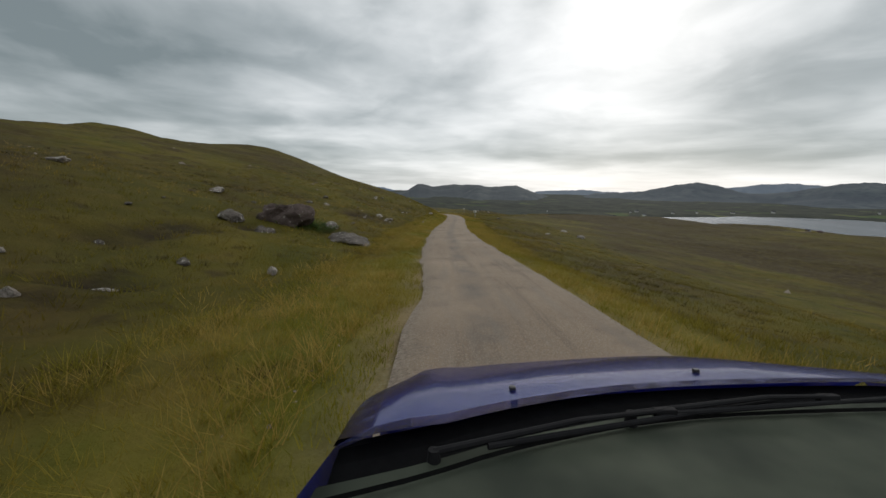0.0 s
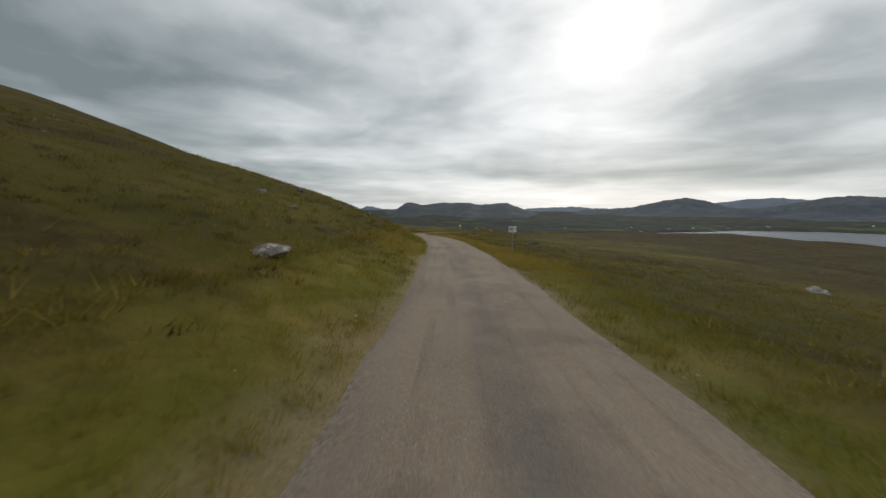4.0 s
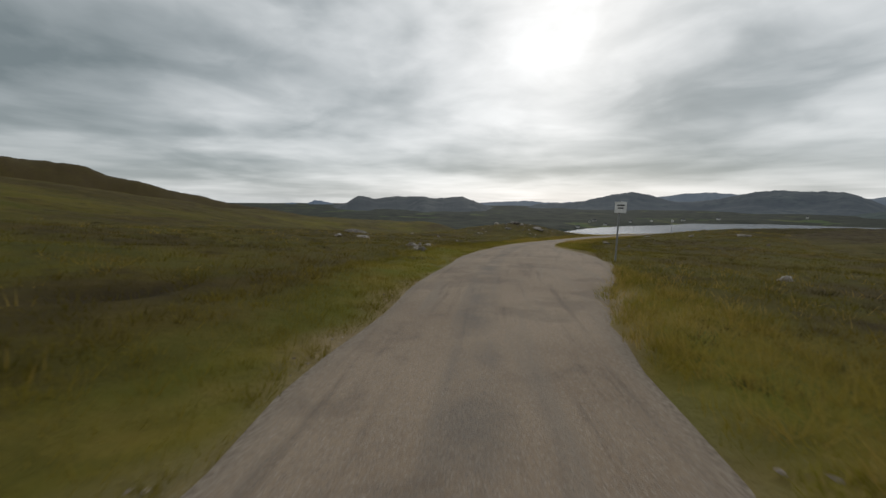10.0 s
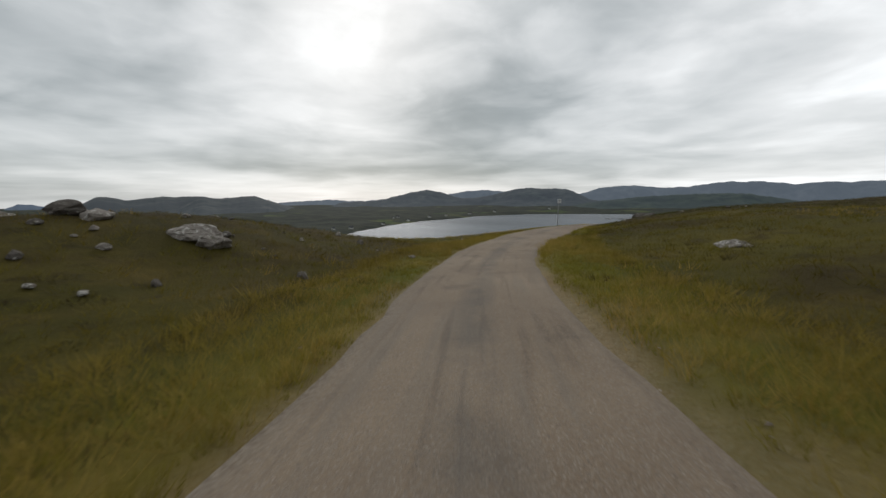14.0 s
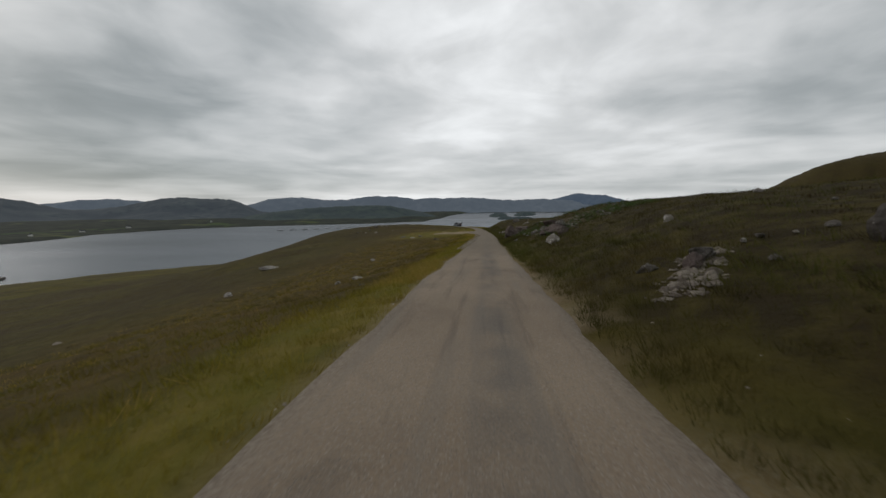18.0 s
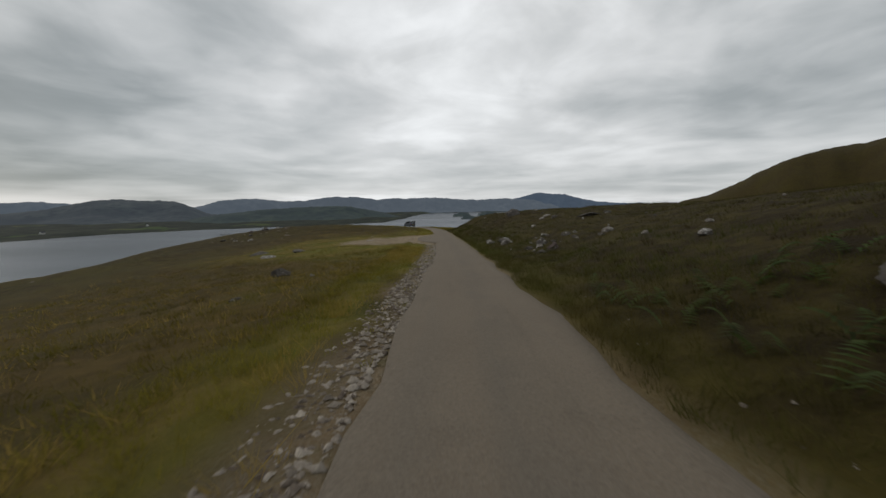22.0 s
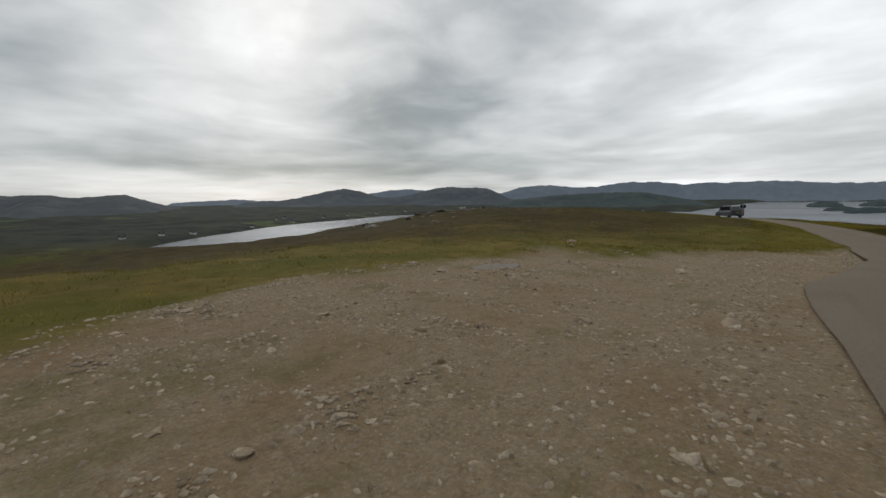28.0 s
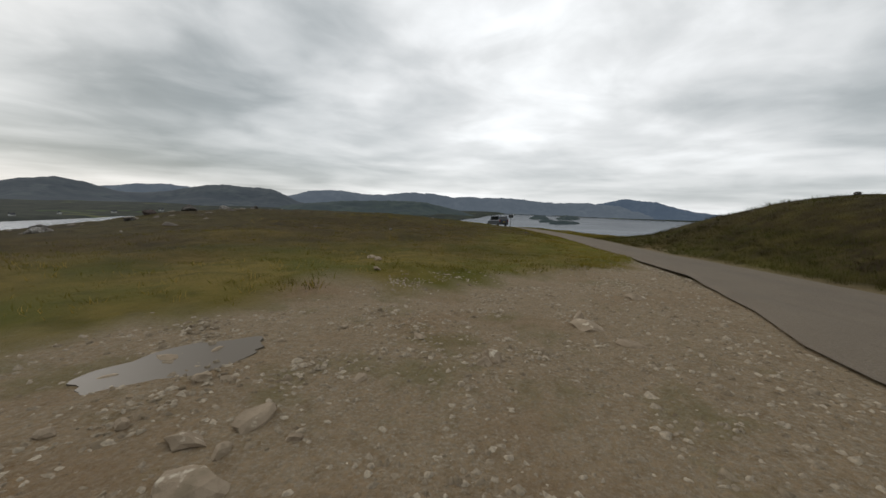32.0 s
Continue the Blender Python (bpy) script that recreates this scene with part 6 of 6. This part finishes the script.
def build_own_car():
    root = new("parked_car")
    root.matrix_world = OWN
    tagged(root, "open front of a navy blue car with wipers on the road", "car")
    n = 25
    # across, ahead, height over the ground
    rear = arc([(-0.243, 0.79, 1.055), (-0.04, 0.865, 1.056), (0.176, 0.968, 1.052), (0.54, 1.09, 1.045), (0.94, 1.17, 1.03), (1.48, 1.21, 1.02), (1.85, 1.20, 1.00)], n)
    front = arc([(-0.243, 1.28, 0.945), (-0.13, 1.45, 0.93), (0.0, 1.56, 0.92), (0.43, 1.68, 0.912), (1.08, 1.76, 0.91), (1.48, 1.69, 0.89), (1.90, 1.55, 0.87)], n)
    bm = bmesh.new()
    rings = []
    for b in np.linspace(0, 1, 12):
        row = rear * (1 - b) + front * b
        crown = 0.022 * math.sin(math.pi * b)
        crease = [0.016 * math.exp(-((i / (n - 1) - 0.06 - 0.08 * b) / 0.040) ** 2) for i in range(n)]
        rings.append([(p[0], p[1], p[2] + crown + crease[i]) for i, p in enumerate(row)])
    for k, (ahead, drop) in enumerate(((0.07, 0.03), (0.13, 0.09), (0.16, 0.20))):
        rings.append([(p[0] * 0.98 + 0.015, p[1] + ahead, p[2] - drop) for p in front])
    loft(bm, rings, closed=False)
    bmesh.ops.solidify(bm, geom=bm.faces[:], thickness=0.012)
    for f in bm.faces:
        f.smooth = True
    bonnet = part("bonnet", bm, NAVY, root, "glossy navy blue bonnet")
    # two washer jets
    for x, y, z in ((0.215, 1.117, 1.040), (0.904, 1.296, 1.024)):
        bm = bmesh.new()
        box(bm, (x - 0.010, y - 0.009, z - 0.012), (x + 0.010, y + 0.009, z + 0.008), 0.005)
        part("washer_jet", bm, BLACK, bonnet, "black washer jet")
    for s, edge in ((-1, 0), (1, n - 1)):
        bm = bmesh.new()
        x = rear[edge][0]
        a = [(rear[edge] * (1 - b) + front[edge] * b) for b in np.linspace(-0.75, 1.25, 11)]
        loft(bm, [[(p[0] + s * o, p[1], z) for o, z in ((0.0, p[2] - 0.005), (0.02, p[2] - 0.03), (0.035, 0.8), (0.03, 0.62), (0.01, 0.55))] for p in a], closed=False)
        bmesh.ops.solidify(bm, geom=bm.faces[:], thickness=0.015)
        part("wing", bm, NAVY, root)
        build_wheel(root, x + s * -0.10, 1.12, 0.31, 0.2)
    bm = bmesh.new()
    box(bm, (-0.26, 1.40, 0.36), (1.78, 1.74, 0.80), 0.09, 3)
    part("front_bumper", bm, NAVY, root)
    # scuttle panel under the wipers
    bm = bmesh.new()
    loft(bm, [[(p[0], p[1] - back, p[2] - low) for p in rear] for back, low in ((-0.30, 0.16), (-0.05, 0.035), (0.005, 0.040), (0.05, 0.055), (0.10, 0.045), (0.13, 0.035))], closed=False)
    bmesh.ops.solidify(bm, geom=bm.faces[:], thickness=0.01)
    part("scuttle", bm, WIPER, root, "black plastic scuttle panel")
    bm = bmesh.new()
    loft(bm, [[(p[0], p[1] - 0.135, p[2] - 0.03 + o) for p in rear] for o in (0.0, 0.012)], closed=False)
    bmesh.ops.solidify(bm, geom=bm.faces[:], thickness=0.012)
    part("screen_seal", bm, RUBBER, root)
    # two wipers lying along the foot of the windscreen
    for pivot, tip, elbow in (((-0.02, 0.79, 1.045), (1.00, 1.075, 1.035), 0.35), ((0.50, 0.955, 1.045), (1.55, 1.13, 1.020), 0.4)):
        wiper = new("wiper")
        wiper.parent = root
        a, b = Vector(pivot), Vector(tip)
        bm = bmesh.new()
        tube(bm, a - Vector((0, 0, 0.03)), a + Vector((0, 0, 0.006)), 0.017, 0.013, 12)
        mid = a.lerp(b, elbow) + Vector((0, 0, 0.022))
        tube(bm, a, mid, 0.009, 0.007, 8)
        tube(bm, mid, a.lerp(b, 0.62) + Vector((0, 0, 0.012)), 0.007, 0.006, 8)
        part("wiper_arm", bm, WIPER, wiper)
        bm = bmesh.new()
        tube(bm, a.lerp(b, 0.12) + Vector((0, -0.012, 0.0)), b + Vector((0, -0.012, 0)), 0.008, 0.006, 8)
        box(bm, a.lerp(b, 0.60) - Vector((0.03, 0.01, 0.004)), a.lerp(b, 0.60) + Vector((0.03, 0.01, 0.018)), 0.004)
        part("wiper_blade", bm, WIPER, wiper)
    # dash-top panel, coloured like the windscreen's reflections; there is no glass
    bm = bmesh.new()
    loft(bm, [[(p[0] * (1 + 0.45 * back), p[1] - back, p[2] - low) for p in rear] for back, low in ((0.085, 0.030), (0.30, 0.045), (0.45, 0.06), (0.56, 0.10), (0.59, 0.16))], closed=False)
    bmesh.ops.solidify(bm, geom=bm.faces[:], thickness=0.01)
    part("reflection_panel", bm, SCREEN_REFLECTION, root, "dash-top panel coloured grey-green like the reflections in the windscreen")
    return root


def screen_reflection_material():
    m = Mat("painted_screen_reflection", 0.62)
    # the mottled grey-green of the reflections is put into the base colour
    m.color(m.mix(m.noise(3, 3, 0.5, 0.35, 0.65), (0.050, 0.060, 0.046), (0.105, 0.118, 0.088)))
    return m.m


SCREEN_REFLECTION = screen_reflection_material()
build_own_car()

# ---- passing-place signs ----


def build_sign(x, y, tall, turn):
    z = float(height_at([(x, y)])[0])
    root = new("passing_place_sign")
    root.matrix_world = pose(x, y, z, 1.5, -1.0, turn)
    tagged(root, "white square sign on a grey steel post at a passing place", "road sign", "passing place signs")
    bm = bmesh.new()
    tube(bm, (0, 0, -0.6), (0, 0, tall), 0.038, seg=14)
    part("post", bm, STEEL, root)
    bm = bmesh.new()
    tube(bm, (0, 0, tall), (0, 0, tall + 0.02), 0.042, 0.02, 14)
    part("cap", bm, BLACK, root)
    for ang in (-48, 48):
        holder = new("plate")
        holder.parent = root
        holder.matrix_local = pose(0, 0, tall - 0.26, 0, 0, ang) @ Matrix.Translation((0, -0.20, 0))
        bm = bmesh.new()
        box(bm, (-0.23, -0.006, -0.23), (0.23, 0.006, 0.23), 0.004)
        part("panel", bm, SIGNWHITE, holder, "white sign face")
        bm = bmesh.new()
        box(bm, (-0.20, 0.007, -0.20), (0.20, 0.014, 0.20), 0.003)
        part("backing", bm, SIGNBLACK, holder)
        bm = bmesh.new()
        for k, (w, zz) in enumerate(((0.15, 0.09), (0.11, -0.03))):
            box(bm, (-w, -0.0095, zz - 0.028), (w, -0.0065, zz + 0.028))
        part("lettering_bars", bm, SIGNBLACK, holder)
    for zz in (tall - 0.40, tall - 0.12):
        bm = bmesh.new()
        tube(bm, (0, 0, zz - 0.015), (0, 0, zz + 0.015), 0.048, seg=14)
        part("clip", bm, STEEL, root)


build_sign(10.03, 174.32, 2.64, 25)
build_sign(66.55, 237.70, 3.6, 20)
build_sign(7.4, 84.7, 1.9, 5)
build_sign(224.5, 238.3, 1.9, 85)

# ---- puddles, potholes ----


def puddle_material():
    m = Mat("puddle_water", 0.42)
    m.color((0.115, 0.092, 0.068))
    m.b.inputs["IOR"].default_value = 1.22
    return m.m


PUDDLE = puddle_material()


def flat_patch(name, cx, cy, rx, ry, turn, mat, words, category, lift, thick=0.004):
    """A thin patch with an uneven outline that follows the ground."""
    bm = bmesh.new()
    n = 40
    pts = []
    for k in range(n):
        a = 2 * math.pi * k / n
        r = 1 + 0.28 * noise.noise((math.cos(a) * 1.6 + cx, math.sin(a) * 1.6 + cy, 0)) + 0.12 * noise.noise((math.cos(a) * 5 + cx, math.sin(a) * 5, 3))
        px, py = rx * r * math.cos(a), ry * r * math.sin(a)
        pts.append((cx + px * math.cos(turn) - py * math.sin(turn), cy + px * math.sin(turn) + py * math.cos(turn)))
    if callable(lift):
        zs = [lift(*p) for p in pts]
    else:
        zs = [lift] * n
    loft(bm, [[(p[0], p[1], z + o) for p, z in zip(pts, zs)] for o in (-0.03, thick)])
    ob = part(name, bm, mat)
    return tagged(ob, words, category)


pan = float(PAN_Z(175.9))
flat_patch("puddle", 175.85, 241.35, 0.82, 0.42, 2.6, PUDDLE, "shallow muddy puddle lying in the gravel lay-by", "puddle", pan + 0.012)
side_z = float(height_at([(8.9, 173.6)])[0])
flat_patch("puddle", 8.9, 173.6, 1.0, 0.28, 1.1, PUDDLE, "narrow puddle at the edge of the passing place", "puddle", side_z + 0.03)


def road_top(x, y):
    k = int(np.argmin((LINE[:, 0] - x) ** 2 + (LINE[:, 1] - y) ** 2))
    u = (x - LINE[k, 0]) * RIGHT[k, 0] + (y - LINE[k, 1]) * RIGHT[k, 1]
    a = (x - LINE[k, 0]) * TAN[k, 0] + (y - LINE[k, 1]) * TAN[k, 1]
    j = min(max(k + (1 if a > 0 else -1), 0), len(LINE) - 1)
    return LINE[k, 2] + (LINE[j, 2] - LINE[k, 2]) * abs(a) + 0.02 - 0.012 * (u / 1.5) ** 2


TAR = plain_material("bare_tar", (0.085, 0.071, 0.058), 0.9)
for x, y, rx, ry in ((152.96, 229.84, 0.16, 0.10), (153.5, 229.95, 0.10, 0.05), (154.0, 229.88, 0.12, 0.06), (156.7, 229.9, 0.20, 0.05)):
    flat_patch("pothole", x, y, rx, ry, 0.0, TAR, "shallow dark pothole worn into the tarmac", "pothole", road_top)

# ---- far things by the loch ----
WHITEWASH = plain_material("whitewash", (0.62, 0.61, 0.58), 0.8)
SLATES = plain_material("roof_slate", (0.06, 0.062, 0.07), 0.7)


def build_cottage(x, y, turn, size):
    z = float(far_height(np.array([x]), np.array([y]))[0])
    while z < WATER + 1.5:
        x, y = x + 0.03 * (x - 90), y + 0.03 * (y - 220)
        z = float(far_height(np.array([x]), np.array([y]))[0])
    root = new("cottage")
    root.matrix_world = pose(x, y, max(z, WATER + 1.0), 0, 0, turn)
    tagged(root, "whitewashed cottage with a slate roof by the loch", "house", "cottages by the loch")
    l, w, h = 7 * size, 3.5 * size, 4.5 * size
    bm = bmesh.new()
    loft(bm, [[(x0, -w, -2), (x0, w, -2), (x0, w, h), (x0, 0, h + w * 0.9), (x0, -w, h)] for x0 in (-l, l)])
    part("wall", bm, WHITEWASH, root)
    for s in (-1, 1):
        bm = bmesh.new()
        loft(bm, [[(x0, s * (w + 0.4), h - 0.2), (x0, s * (w + 0.4), h + 0.15), (x0, 0, h + w * 0.9 + 0.5), (x0, 0, h + w * 0.9 + 0.1)] for x0 in (-l - 0.3, l + 0.3)])
        part("roof", bm, SLATES, root)
        bm = bmesh.new()
        box(bm, (s * l - 0.5, -0.6, h + w * 0.5), (s * l + 0.5, 0.6, h + w * 0.9 + 2), 0.05)
        part("chimney", bm, SLATES, root)
    for k in (-0.55, 0, 0.55):
        bm = bmesh.new()
        box(bm, (k * l - 0.6, -w - 0.06, 1.2), (k * l + 0.6, -w + 0.05, 2.8), 0.03)
        part("window", bm, TINTED, root)


for x, y, turn, size in ((530, 985, 20, 1.1), (433, 938, -15, 0.9), (300, 905, 40, 0.9), (345, 925, 10, 1.0), (595, 1180, 60, 1.1), (640, 1230, 0, 1.2), (1560, 1330, 30, 1.5), (1180, 1330, 0, 1.4), (735, 1190, 15, 1.1), (860, 1260, 70, 1.2), (252, 880, 25, 0.8), (1020, 1310, -20, 1.3)):
    build_cottage(x, y, turn, size * 0.6)

# a shed and a slip on the near shore
shed = new("boat_shed")
shed.matrix_world = pose(352, 645, WATER + 1.0, 0, 0, 35)
tagged(shed, "long white shed on the shore of the loch", "shed")
bm = bmesh.new()
loft(bm, [[(x0, -4, -2), (x0, 4, -2), (x0, 4, 3.2), (x0, 0, 4.8), (x0, -4, 3.2)] for x0 in (-11, 11)])
part("wall", bm, WHITEWASH, shed)
bm = bmesh.new()
for s in (-1, 1):
    loft(bm, [[(x0, s * 4.4, 3.0), (x0, s * 4.4, 3.3), (x0, 0, 5.2), (x0, 0, 4.9)] for x0 in (-11.4, 11.4)])
part("roof", bm, SIGNWHITE, shed)
bm = bmesh.new()
box(bm, (14, -2, -2), (30, 2, 0.9), 0.2)
part("slip", bm, ROCK, shed)

# floats of the fish farm, in rows on the water
bm = bmesh.new()
rings = []
bmesh.ops.create_cone(bm, cap_ends=True, segments=20, radius1=9, radius2=9, depth=1.2)
cage = part("fish_cage", bm, BLACK)
tagged(cage, "round dark fish-farm cage afloat on the loch", "fish cage", "fish farm")
cage.matrix_world = pose(1110, 790, WATER + 0.5)
for k in range(1, 8):
    copy_thing(cage, pose(1110 + 24 * k, 790 - 26 * k, WATER + 0.5))

# islands off the headland
for x, y, l, w, h, turn in ((2660, 55, 210, 60, 22, -0.2), (1900, 0, 150, 42, 14, -0.5), (2050, 60, 110, 34, 12, -0.4), (2900, -160, 260, 70, 26, -0.3)):
    bm = bmesh.new()
    rings = []
    for b in np.linspace(0, 1, 9):
        r = math.cos(b * math.pi / 2) * 0.98 + 0.02
        rings.append([(l * r * math.cos(a) * (1 + 0.22 * noise.noise((math.cos(a) * 2, math.sin(a) * 2, x))), w * r * math.sin(a) * (1 + 0.22 * noise.noise((math.cos(a) * 2, math.sin(a) * 2, y))), -3 + (h + 3) * math.sin(b * math.pi / 2) * (1 + 0.4 * noise.noise((math.cos(a) * r * 2, math.sin(a) * r * 2, l)))) for a in (2 * math.pi * k / 36 for k in range(36))])
    loft(bm, rings)
    isl = part("island", bm, WOOD_FELL)
    isl.matrix_world = pose(x, y, WATER, 0, 0, math.degrees(turn))
    tagged(isl, "low dark rocky island in the sea loch", "island", kind="structure")
